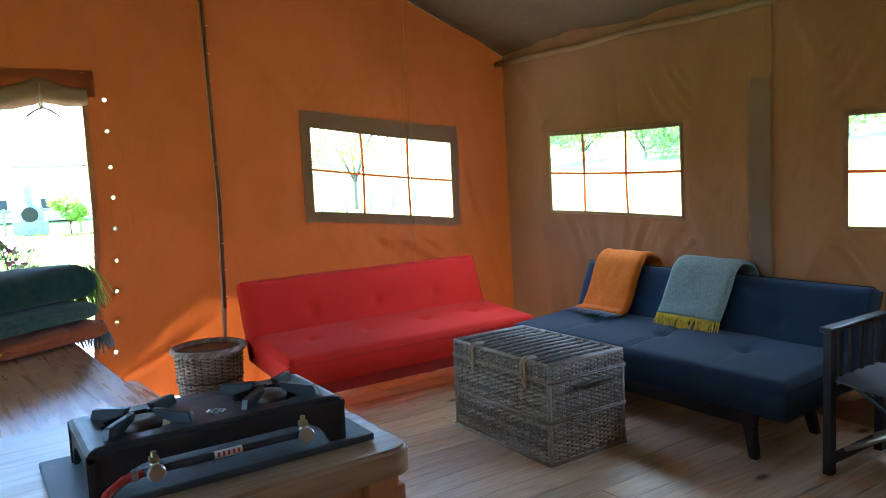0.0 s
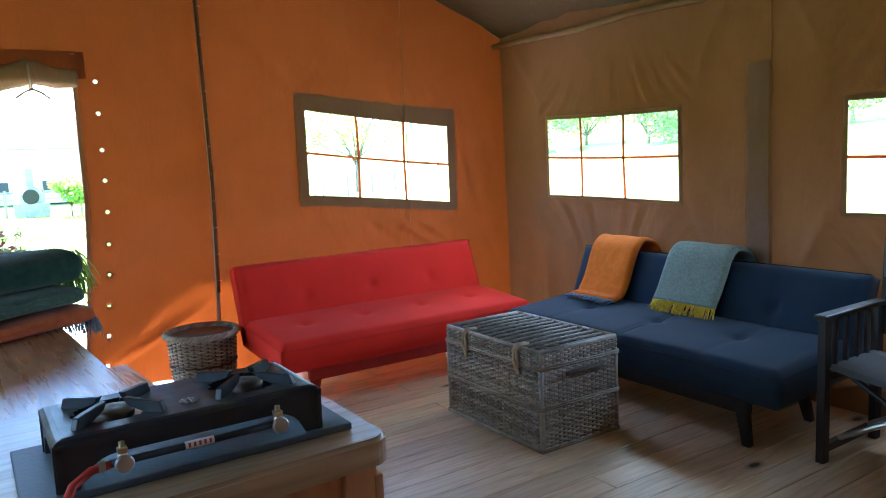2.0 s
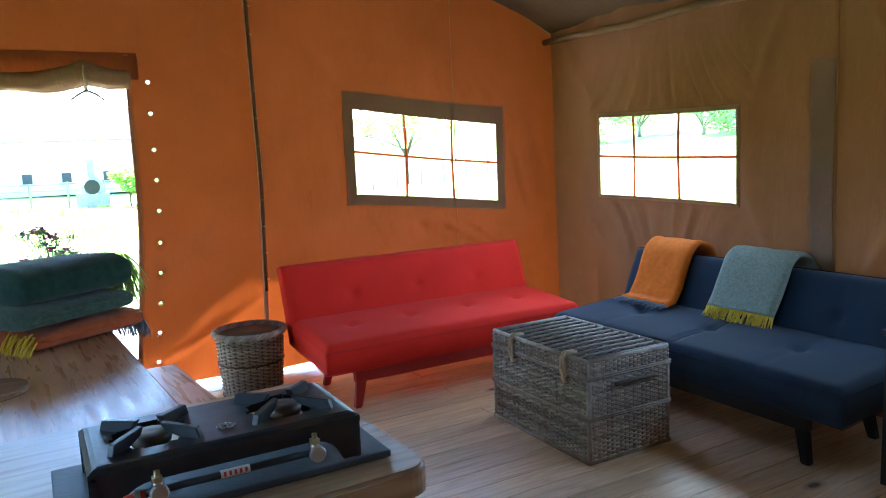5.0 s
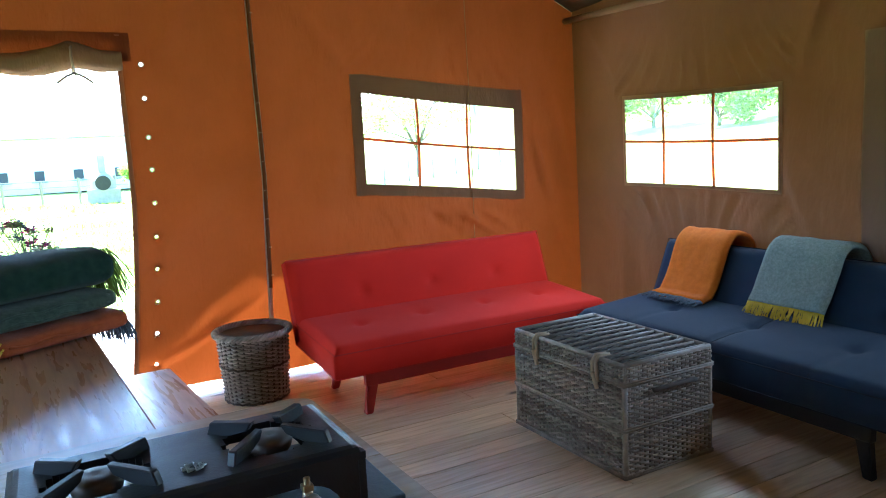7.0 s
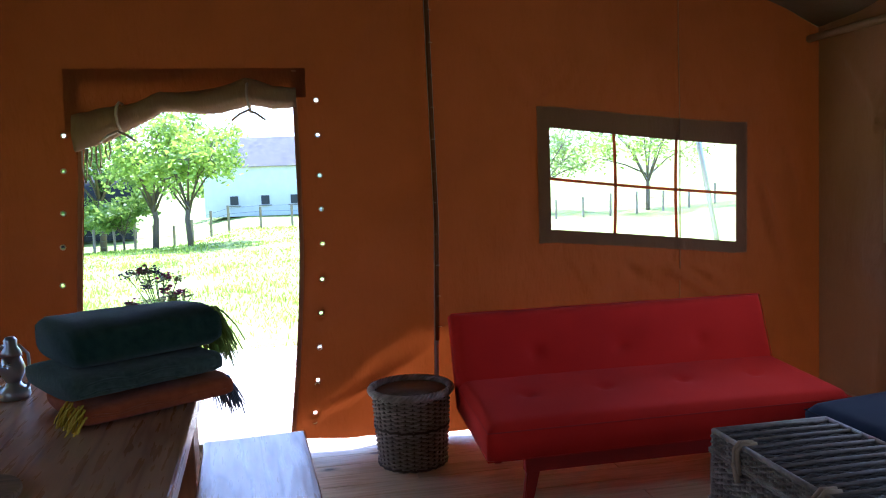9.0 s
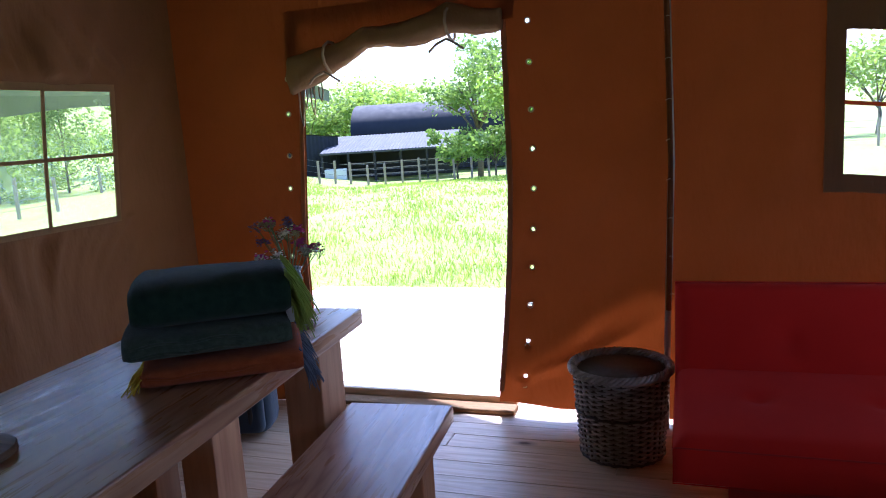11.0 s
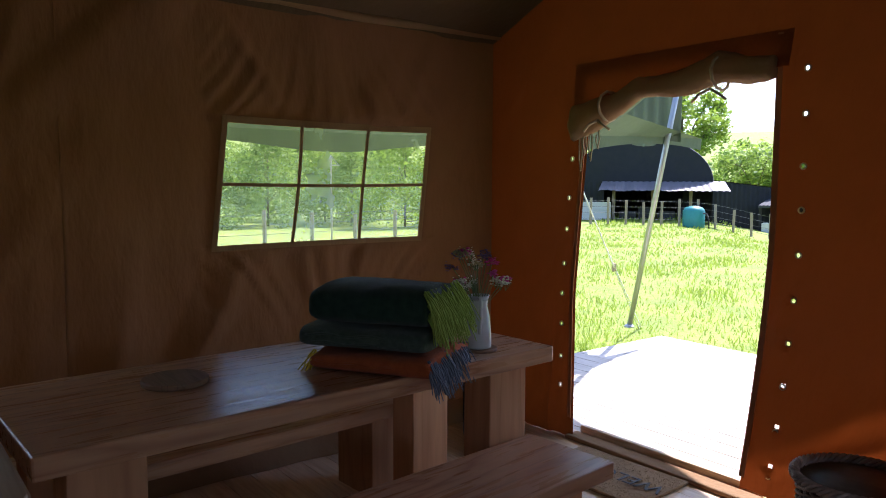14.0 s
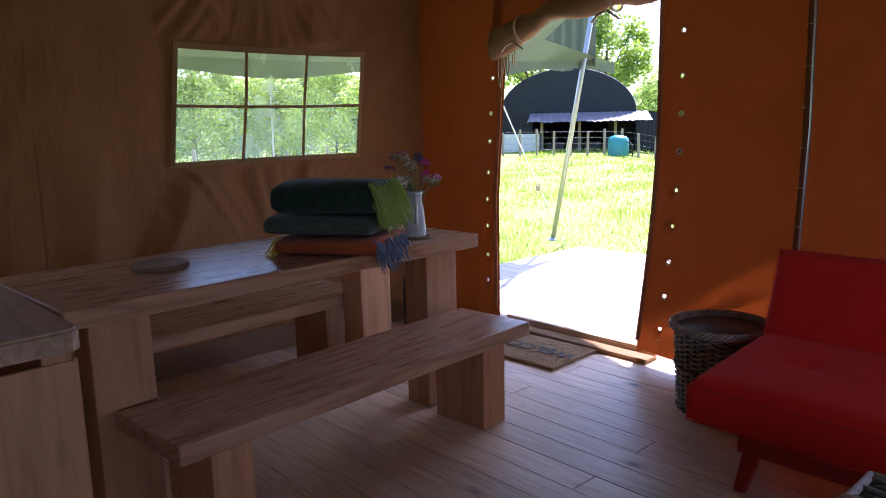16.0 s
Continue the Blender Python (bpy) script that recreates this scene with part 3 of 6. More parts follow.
on_a = lambda u, z, d: north(u, z, 0.016 + d)
on_b = lambda u, z, d: east(u, z, 0.016 + d)
on_c = lambda u, z, d: west(u, z, 0.016 + d)
band("trim_strip_1", 1.745, 1.875, 0.0, 1.75, on_b, 0.004, STRAP_GREY, "faded grey canvas reinforcing strip on the wall", 0.02)
band("trim_seam_1", 1.732, 1.739, 0.0, 2.2, on_b, 0.004, HEM, "stitched seam in tan canvas", 0.01)
band("trim_seam_2", 1.72, 1.727, 0.0, 2.2, on_c, 0.004, HEM, "stitched seam in tan canvas", 0.01)
band("trim_seam_3", 3.62, 3.625, 0.0, 2.6, on_a, 0.003, HEM, "stitched seam in orange canvas", 0.01)
band("trim_door_1", 1.492, 1.516, 0.12, 1.98, on_a, 0.005, HEM_DOOR, "brown hem band beside the door opening")
band("trim_door_3", 0.472, 0.495, 0.12, 1.95, on_a, 0.005, HEM_DOOR, "brown hem band beside the door opening")

# eave rails just under the roof
for nm, y0, xx in (("trim_eave_1", YS, XB - 0.10), ("trim_eave_2", YS, XC + 0.05)):
    bm = tubed([(xx, y0 + (YA - y0) * k / 12, EAVE_Z - (0.06 if xx > 1 else -0.02) + 0.012 * math.sin(k * 2.3)) for k in range(13)], 0.022, 8)
    tagged(part(nm, bm, HEM_LIGHT, None, "canvas-sleeved eave pole along the roof edge", True), "canvas-sleeved eave pole along the roof edge", "trim", kind="structure")

# ---- floor ----
tagged(part("floor", boxed(((XB + XC) / 2, (YA + YS) / 2 + 0.02, -0.05), (XB - XC + 0.1, YA - YS + 0.16, 0.06)), LEG_WOOD, None),
       "pale knotty pine plank floor", "floor", kind="structure")
ground_deck = tagged(part("deck", boxed((2.1, 5.55, -0.12), (6.4, 2.78, 0.08)), DECK), "sun-bleached plank deck outside the door", "deck", kind="structure")


# ---- red sofa and blue sofa ----
def cushion(size, bevel, tufts, seams, crown=0.012, dim=0.02):
    """A padded slab, x long, y deep, z thick, tufted on its top."""
    L, D, T = size
    nx, ny = 72, 28
    bm = bmesh.new()

    def height(x, y):
        h = crown * (1 - (2 * x / L) ** 4) * (1 - (2 * y / D) ** 4)
        for tx, ty in tufts:
            r2 = ((x - tx) ** 2 + (y - ty) ** 2)
            h -= dim * math.exp(-r2 / 0.0012) + dim * 0.45 * math.exp(-r2 / 0.012)
        for sx in seams:
            h -= 0.010 * math.exp(-((x - sx) / 0.007) ** 2)
        return h + 0.002 * noise.noise((x * 6, y * 6, L))

    def rounded(x, y):
        ex, ey = max(0, abs(x) - (L / 2 - bevel)), max(0, abs(y) - (D / 2 - bevel))
        r = min(1, math.hypot(ex, ey) / bevel)
        return bevel * (1 - math.sqrt(max(0, 1 - r * r)))
    top, bot = [], []
    for i in range(nx + 1):
        x = -L / 2 + L * i / nx
        top.append([bm.verts.new((x, -D / 2 + D * j / ny, T / 2 + height(x, -D / 2 + D * j / ny) - rounded(x, -D / 2 + D * j / ny) * 0.98)) for j in range(ny + 1)])
        bot.append([bm.verts.new((x, -D / 2 + D * j / ny, -T / 2 + rounded(x, -D / 2 + D * j / ny) * 0.35)) for j in range(ny + 1)])
    for i in range(nx):
        for j in range(ny):
            bm.faces.new((top[i][j], top[i + 1][j], top[i + 1][j + 1], top[i][j + 1]))
            bm.faces.new((bot[i][j], bot[i][j + 1], bot[i + 1][j + 1], bot[i + 1][j]))
    for i in range(nx):
        bm.faces.new((top[i][0], bot[i][0], bot[i + 1][0], top[i + 1][0]))
        bm.faces.new((top[i + 1][ny], bot[i + 1][ny], bot[i][ny], top[i][ny]))
    for j in range(ny):
        bm.faces.new((top[0][j + 1], bot[0][j + 1], bot[0][j], top[0][j]))
        bm.faces.new((top[nx][j], bot[nx][j], bot[nx][j + 1], top[nx][j + 1]))
    bmesh.ops.remove_doubles(bm, verts=bm.verts[:], dist=1e-5)
    bmesh.ops.recalc_face_normals(bm, faces=bm.faces[:])
    lines = bmesh.new()
    for sx in seams:
        tube(lines, [(sx, y, T / 2 + height(sx, y) - rounded(sx, y) * 0.98 + 0.0005) for y in [-D / 2 * 0.97 + D * 0.97 * j / 30 for j in range(31)]], 0.0022, 5)
    for zz in (T / 2 - bevel * 0.72, -T / 2 + 0.012):
        k = 0.0005
        tube(lines, [(sa * (L / 2 + k), sb * (D / 2 + k), zz) for sa, sb in ((-1, -1), (1, -1), (1, 1), (-1, 1))], 0.0028, 5, closed=True)
    return bm, lines


def sofa(m, L, cloth, seam_mat, leg_mat, seams, tuft_back, tuft_seat, label, recline=70, back_z=0.500):
    """A click-clack sofa bed; local x along it, y towards its back, origin on the floor at the seat's front edge centre."""
    t = thing("sofa_bed", m, label, "sofa")
    body, lines = cushion((L, 0.62, 0.17), 0.045, tuft_seat, seams)
    seat = part("seat", body, cloth, t, smooth=True)
    seat.matrix_basis = pose(0, 0.31, 0.315, 4)
    part("stitching", lines, seam_mat, seat)
    body, lines = cushion((L, 0.46, 0.13), 0.04, tuft_back, seams)
    back = part("backrest", body, cloth, t, smooth=True)
    back.matrix_basis = pose(0, 0.655, back_z, recline)
    part("stitching", lines, seam_mat, back)
    part("base_rail", boxed((0, 0.055, 0.178), (L - 0.34, 0.04, 0.065), 0.006), leg_mat, t)
    part("base_rail", boxed((0, 0.52, 0.195), (L - 0.40, 0.035, 0.05), 0.006), leg_mat, t)
    for sx in (-1, 1):
        part("cross_rail", boxed((sx * (L / 2 - 0.21), 0.31, 0.195), (0.035, 0.46, 0.05), 0.006), leg_mat, t)
        for y in (0.075, 0.52):
            bm = bmesh.new()
            x1, x0 = sx * (L / 2 - 0.23), sx * (L / 2 - 0.18)
            lo = [(x0 - 0.02, y - 0.018 - (0.02 if y < 0.3 else -0.02), 0), (x0 + 0.02, y - 0.018 - (0.02 if y < 0.3 else -0.02), 0),
                  (x0 + 0.02, y + 0.018 - (0.02 if y < 0.3 else -0.02), 0), (x0 - 0.02, y + 0.018 - (0.02 if y < 0.3 else -0.02), 0)]
            hi = [(x1 - 0.032, y - 0.022, 0.225), (x1 + 0.032, y - 0.022, 0.225), (x1 + 0.032, y + 0.022, 0.225), (x1 - 0.032, y + 0.022, 0.225)]
            a, b = [bm.verts.new(p) for p in lo], [bm.verts.new(p) for p in hi]
            for k in range(4):
                bm.faces.new((a[k], a[(k + 1) % 4], b[(k + 1) % 4], b[k]))
            bm.faces.new(a[::-1])
            bm.faces.new(b)
            bmesh.ops.bevel(bm, geom=bm.edges[:], offset=0.005, segments=2, affect="EDGES")
            part("leg", bm, leg_mat, t)
    return t


RED_L, BLUE_L = 1.72, 1.82
sofa(pose(3.08, 3.06, 0), RED_L, RED, SEAM_RED, RED_WOOD, [], [(-0.45, 0.0), (0, 0.0), (0.45, 0.0)],
     [(-0.58, 0.02), (-0.2, 0.02), (0.2, 0.02), (0.58, 0.02)], "bright red upholstered sofa bed with button tufts")
sofa(pose(3.63, 2.06, 0, 0, 0, -90), BLUE_L, BLUE, SEAM_BLUE, BLACK_WOOD, [-0.50, 0.0, 0.50], [(-0.50, 0.0), (0, 0.0), (0.50, 0.0)],
     [(-0.50, 0.02), (0, 0.02), (0.50, 0.02)], "navy blue upholstered sofa bed with stitched seams and tufts", 67, 0.478)


def fringe(t, pts, dirs, material, length, r=0.0028, seed=0, droop=0.5, label=""):
    rnd = random.Random(seed)
    bm = bmesh.new()
    for p, d in zip(pts, dirs):
        p, d = Vector(p), Vector(d).normalized()
        L = length * rnd.uniform(0.75, 1.15)
        side = Vector((rnd.uniform(-1, 1), rnd.uniform(-1, 1), rnd.uniform(-0.5, 0.5))) * 0.25
        tube(bm, [p, p + (d + side * 0.3) * L * 0.4 + Vector((0, 0, -droop * L * 0.1)),
                  p + (d + side * 0.7) * L * 0.75 + Vector((0, 0, -droop * L * 0.35)), p + (d + side) * L + Vector((0, 0, -droop * L * 0.75))], r, 4, r2=r * 0.5)
    return part("fringe", bm, material, t, label, True)


def throw(m, width, path, th, cloth, fringe_mat, label, flen, seed, skew=0.0, fr_dir=(0, -0.6, -0.3), droop=0.5):
    """A folded throw draped over a line of (y, z) points; local x across it."""
    t = thing("throw_blanket", m, label, "blanket", "throws on the sofa")
    pts = [Vector((0, y, z if z < 0.44 else 0.44 + (z - 0.44) * 0.80)) for y, z in path]
    fine = []
    for a, b in zip(pts, pts[1:]):
        for k in range(6):
            fine.append(a.lerp(b, k / 6))
    fine.append(pts[-1])
    for _ in range(3):
        fine = [fine[0]] + [(fine[i - 1] + fine[i] * 2 + fine[i + 1]) / 4 for i in range(1, len(fine) - 1)] + [fine[-1]]
    nx = 30
    bm = bmesh.new()
    layers = []
    for off in (0.0, th):
        g = []
        for i, p in enumerate(fine):
            d = (fine[min(i + 1, len(fine) - 1)] - fine[max(i - 1, 0)]).normalized()
            nrm = Vector((0, -d.z, d.y))
            row = []
            for j in range(nx + 1):
                f = j / nx - 0.5
                edge = min(1, (0.5 - abs(f)) * nx / 2)
                o = off * (0.35 + 0.65 * math.sqrt(edge)) + 0.006 * noise.noise((f * 5 + seed, i * 0.12, 0))
                row.append(bm.verts.new(p + nrm * o + Vector((f * width * (1 + 0.03 * noise.noise((i * 0.1, seed, 2))) + skew * i / len(fine), 0, 0))))
            g.append(row)
        layers.append(g)
    lo, hi = layers
    n = len(fine)
    for i in range(n - 1):
        for j in range(nx):
            bm.faces.new((hi[i][j], hi[i][j + 1], hi[i + 1][j + 1], hi[i + 1][j]))
            bm.faces.new((lo[i][j], lo[i + 1][j], lo[i + 1][j + 1], lo[i][j + 1]))
        for j in (0, nx):
            bm.faces.new((lo[i][j], hi[i][j], hi[i + 1][j], lo[i + 1][j]))
    for i in (0, n - 1):
        for j in range(nx):
            bm.faces.new((lo[i][j], lo[i][j + 1], hi[i][j + 1], hi[i][j]))
    bmesh.ops.recalc_face_normals(bm, faces=bm.faces[:])
    ends = [hi[0][j].co.lerp(lo[0][j].co, 0.4) for j in range(nx + 1)]
    part("cloth", bm, cloth, t, smooth=True)
    ps, ds = [], []
    rnd = random.Random(seed)
    for k in range(95):
        f = k / 94 * nx
        a, b = ends[int(min(f, nx - 1))], ends[int(min(f, nx - 1)) + 1]
        ps.append(a.lerp(b, f - int(min(f, nx - 1))))
        ds.append(Vector(fr_dir) + Vector((rnd.uniform(-0.3, 0.3), 0, rnd.uniform(-0.1, 0.1))))
    fringe(t, ps, ds, fringe_mat, flen, 0.0035, seed, droop, "knotted wool fringe")
    return t


# local frame of the blue sofa: y runs to the wall
throw(pose(3.63, 2.645, 0, 0, 0, -90), 0.37, [(0.83, 0.66), (0.835, 0.76), (0.79, 0.815), (0.70, 0.845), (0.645, 0.80), (0.60, 0.68), (0.545, 0.52), (0.50, 0.435), (0.43, 0.425)][::-1],
      0.030, W_ORANGE, F_BLUE, "folded orange wool throw with grey fringe over sofa back", 0.07, 3, 0.0, (0, -1, -0.05), 0.1)
throw(pose(3.63, 2.035, 0, 0, 0, -90), 0.41, [(0.51, 0.475), (0.555, 0.56), (0.60, 0.68), (0.645, 0.80), (0.70, 0.845), (0.79, 0.815), (0.835, 0.76), (0.83, 0.66)],
      0.028, W_SAGE, F_YELLOW, "folded sage green wool throw with yellow fringe", 0.085, 5, 0.02, (0, -0.5, -0.75), 0.5)


# ---- wicker ----
def weave_panel(bm, place, w, h, rows, stakes, r=0.0045, amp=0.006, seed=0):
    """Willow rods woven in and out of stakes; place(u, v, d)."""
    n = stakes * 4
    for k in range(rows):
        v = h * (k + 0.5) / rows
        ph = k % 2
        pts = [place(w * i / n, v + 0.0012 * noise.noise((i * 0.4, k * 1.7, seed)), amp * math.cos(math.pi * (i / 4 + ph))) for i in range(n + 1)]
        tube(bm, pts, r * (0.85 + 0.3 * noise.random()), 5)
    for i in range(stakes + 1):
        u = w * i / stakes
        tube(bm, [place(u, 0, 0), place(u, h, 0)], r * 0.9, 5)


def flat_box_panel(a, s):
    return boxed(a, s, 0.004)


trunk = thing("storage_hamper", pose(2.944, 1.842, 0), "weathered grey willow hamper with hinged lid and rope handles", "hamper")
TX, TY, TZ, LID = 0.462, 0.722, 0.455, 0.065
for nm, w, off, fn in (("front_panel", TY, 0, lambda u, v, d: (-d, u, v)), ("side_panel", TX, 1, lambda u, v, d: (u, -d, v)),
                       ("back_panel", TY, 2, lambda u, v, d: (TX + d, u, v)), ("side_panel", TX, 3, lambda u, v, d: (u, TY + d, v))):
    bm = bmesh.new()
    weave_panel(bm, fn, w, TZ - LID - 0.012, 38, 26 if w == TY else 18, 0.0051, 0.0070, off)
    tagged(part(nm, bm, WICKER, trunk, smooth=True), kind="stuff")
# added dark core: the shade in the weave's gaps, given as colour
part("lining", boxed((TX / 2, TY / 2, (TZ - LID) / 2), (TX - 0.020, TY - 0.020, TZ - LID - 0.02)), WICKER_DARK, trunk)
for z in (0.008, 0.20, TZ - LID - 0.008):
    bm = bmesh.new()
    e = 0.009
    for dz in (-0.005, 0.005):
        tube(bm, [(-e, -e, z + dz), (TX + e, -e, z + dz), (TX + e, TY + e, z + dz), (-e, TY + e, z + dz)], 0.006, 6, closed=True)
    part("waling_band", bm, WICKER, trunk, smooth=True)
for x, y in ((0, 0), (TX, 0), (0, TY), (TX, TY)):
    part("corner_stake", tubed([(x, y, 0), (x, y, TZ - LID)], 0.011, 8), WICKER, trunk, smooth=True)
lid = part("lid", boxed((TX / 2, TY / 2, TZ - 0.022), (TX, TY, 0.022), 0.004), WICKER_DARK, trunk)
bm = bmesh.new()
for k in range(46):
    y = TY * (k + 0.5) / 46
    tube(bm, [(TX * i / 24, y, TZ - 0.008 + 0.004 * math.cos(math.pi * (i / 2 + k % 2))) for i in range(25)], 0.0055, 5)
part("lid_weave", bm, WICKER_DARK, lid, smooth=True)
for k in range(13):
    y = 0.02 + (TY - 0.04) * k / 12
    part("lid_rod", tubed([(0.0, y, TZ + 0.001), (TX * 0.5, y + 0.003, TZ + 0.003), (TX, y, TZ + 0.001)], 0.0065, 6), WICKER, lid, smooth=True)
bm = bmesh.new()
for fn, w in ((lambda u, v, d: (-0.004 - d, u, TZ - LID + v), TY), (lambda u, v, d: (u, -0.004 - d, TZ - LID + v), TX),
              (lambda u, v, d: (TX + 0.004 + d, u, TZ - LID + v), TY), (lambda u, v, d: (u, TY + 0.004 + d, TZ - LID + v), TX)):
    weave_panel(bm, fn, w, LID - 0.004, 6, 30 if w == TY else 20, 0.0046, 0.006, 9)
part("lid_edge", bm, WICKER, lid, smooth=True)
for x0, y0, x1, y1 in ((0, 0, TX, 0), (TX, 0, TX, TY), (TX, TY, 0, TY), (0, TY, 0, 0)):
    part("lid_rim", tubed([(x0, y0, TZ), (x1, y1, TZ)], 0.010, 8), WICKER, lid, smooth=True)
for y in (0.14, 0.54):
    bm = bmesh.new()
    tube(bm, [(0.05, y, TZ + 0.008), (0.0, y, TZ + 0.012), (-0.022, y, TZ - 0.01), (-0.020, y - 0.008, TZ - 0.09)], 0.009, 6)
    tube(bm, [(0.05, y + 0.02, TZ + 0.008), (0.0, y + 0.02, TZ + 0.012), (-0.022, y + 0.02, TZ - 0.01), (-0.022, y + 0.02, TZ - 0.075)], 0.008, 6)
    tube(bm, [(-0.030, y - 0.016, TZ - 0.115), (-0.028, y + 0.012, TZ - 0.055)], 0.010, 6)
    part("strap", bm, ROPE, trunk, "pale leather strap with toggle", True)
for y in (0.18, 0.55):
    part("hinge", tubed([(TX - 0.01, y - 0.02, TZ + 0.008), (TX - 0.01, y + 0.02, TZ + 0.008)], 0.006, 6), TAPE, trunk)
part("rope_handle", tubed([(0.13 + 0.23 * k / 10, -0.02 - 0.022 * math.sin(math.pi * k / 10), TZ - LID - 0.05 + 0.012 * math.sin(math.pi * k / 10)) for k in range(11)], 0.010, 8), WICKER_DARK, trunk, smooth=True)

basket = thing("wicker_basket", pose(2.0, 3.745, 0), "round grey wicker waste basket with braided rim", "basket")
BH, RB, RT = 0.365, 0.163, 0.188


def brad(z):
    return RB + (RT - RB) * (z / BH) ** 0.8


bm = bmesh.new()
ST = 30
for k in range(34):
    z = BH * (k + 0.5) / 34
    pts = []
    for i in range(ST * 4):
        a = 2 * math.pi * i / (ST * 4)
        r = brad(z) + 0.007 * math.cos(math.pi * (i / 4 + k % 2))
        pts.append((r * math.cos(a), r * math.sin(a), z))
    tube(bm, pts, 0.0048, 5, closed=True)
part("weave", bm, WICKER, basket, smooth=True)
for i in range(ST):
    a = 2 * math.pi * i / ST
    piece("stake", bpy.data.meshes.get("basket_stake") or mesh_of(tubed([(RB, 0, 0), (RT, 0, BH)], 0.0045, 5), "basket_stake", WICKER_DARK), basket, pose(0, 0, 0, 0, 0, math.degrees(a)))
bm = bmesh.new()
for s in range(4):
    pts = []
    for i in range(120):
        a = 2 * math.pi * i / 120
        w = a * 14 + s * math.pi / 2
        r = RT + 0.012 + 0.012 * math.cos(w)
        pts.append((r * math.cos(a), r * math.sin(a), BH + 0.008 + 0.012 * math.sin(w)))
    tube(bm, pts, 0.0075, 6, closed=True)
part("braided_rim", bm, WICKER, basket, smooth=True)
bm = bmesh.new()
for z in (0.01, 0.2, 0.375):
    tube(bm, [((brad(z) + 0.008) * math.cos(2 * math.pi * i / 60), (brad(z) + 0.008) * math.sin(2 * math.pi * i / 60), z + 0.004 * math.sin(i * 2.1)) for i in range(60)], 0.006, 5, closed=True)
part("waling_band", bm, WICKER_DARK, basket, smooth=True)
# added liner, coloured dark to give the shade behind the basket weave
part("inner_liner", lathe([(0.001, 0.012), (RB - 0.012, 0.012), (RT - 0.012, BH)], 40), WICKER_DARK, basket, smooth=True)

# ---- table and benches ----
def plank_top(bm, w, l, z0, z1, bevel=0.008):
    box(bm, (0, 0, (z0 + z1) / 2), (w, l, z1 - z0), bevel)


table = thing("dining_table", pose(0.835, 2.245, 0, 0, 0, 3.5), "solid pale timber dining table with thick slab top", "table")
part("tabletop", boxed((0, 0, 0.728), (0.70, 1.775, 0.060), 0.006), TABLE_WOOD, table)
for x in (-0.225, 0.225):
    for y in (-0.71, 0.70):
        part("leg", boxed((x, y, 0.349), (0.14, 0.19, 0.698), 0.005), LEG_WOOD, table)


def bench(m, length, label):
    t = thing("bench", m, label, "bench", "benches at the table")
    part("seat", boxed((0, 0, 0.394), (0.385, length, 0.058), 0.006), TABLE_WOOD, t)
    for y in (-length / 2 + 0.19, length / 2 - 0.17):
        part("leg", boxed((0.0, y, 0.1825), (0.27, 0.14, 0.365), 0.005), LEG_WOOD, t)
    return t


bench(pose(1.350, 2.30, 0, 0, 0, 4.6), 1.575, "solid pale timber bench beside the dining table")
bench(pose(0.33, 2.22, 0, 0, 0, 4), 1.575, "solid pale timber bench between table and canvas wall")

# ---- counter with gas hob ----
counter = thing("kitchen_counter", pose(0.962, 1.0, 0, 0, 0, 1.5), "low pale timber kitchen counter with rounded corners", "counter")
CZ = 0.785
bm = bmesh.new()
outline = []
for cx, cy, a0 in ((0.60 - 0.05, 0.33 - 0.05, 0), (-0.80 + 0.05, 0.33 - 0.05, 90), (-0.80 + 0.05, -0.33 + 0.05, 180), (0.60 - 0.05, -0.33 + 0.05, 270)):
    for k in range(7):
        a = radians(a0 + 15 * k)
        outline.append((cx + 0.05 * math.cos(a), cy + 0.05 * math.sin(a)))
f = bm.faces.new([bm.verts.new((x, y, CZ - 0.055)) for x, y in outline])
r = bmesh.ops.extrude_face_region(bm, geom=[f])
bmesh.ops.translate(bm, vec=(0, 0, 0.055), verts=[v for v in r["geom"] if isinstance(v, bmesh.types.BMVert)])
bmesh.ops.recalc_face_normals(bm, faces=bm.faces[:])
bmesh.ops.bevel(bm, geom=[e for e in bm.edges if abs(e.verts[0].co.z - e.verts[1].co.z) < 1e-4 and e.verts[0].co.z > CZ - 0.01], offset=0.008, segments=3, affect="EDGES")
part("worktop", bm, COUNTER_WOOD, counter)
part("apron", boxed((-0.1, -0.27, CZ - 0.105), (1.25, 0.03, 0.098), 0.003), LEG_WOOD, counter)
part("side_panel", boxed((0.572, 0.0, 0.352), (0.018, 0.62, 0.70), 0.003), LEG_WOOD, counter)
part("back_panel", boxed((-0.09, 0.312, 0.352), (1.31, 0.016, 0.70), 0.003), LEG_WOOD, counter)
for x in (-0.72, 0.535):
    for y in (-0.27, 0.27):
        part("leg", boxed((x, y, (CZ - 0.057) / 2), (0.07, 0.07, CZ - 0.057), 0.004), LEG_WOOD, counter)

HOB_M = pose(1.225, 0.905, CZ)
slate = tagged(part("slate_slab", boxed((0, 0, 0.008), (0.58, 0.29, 0.014), 0.003), SLATE), "dark blue-grey slate slab under the gas hob", "slate")
slate.matrix_basis = HOB_M

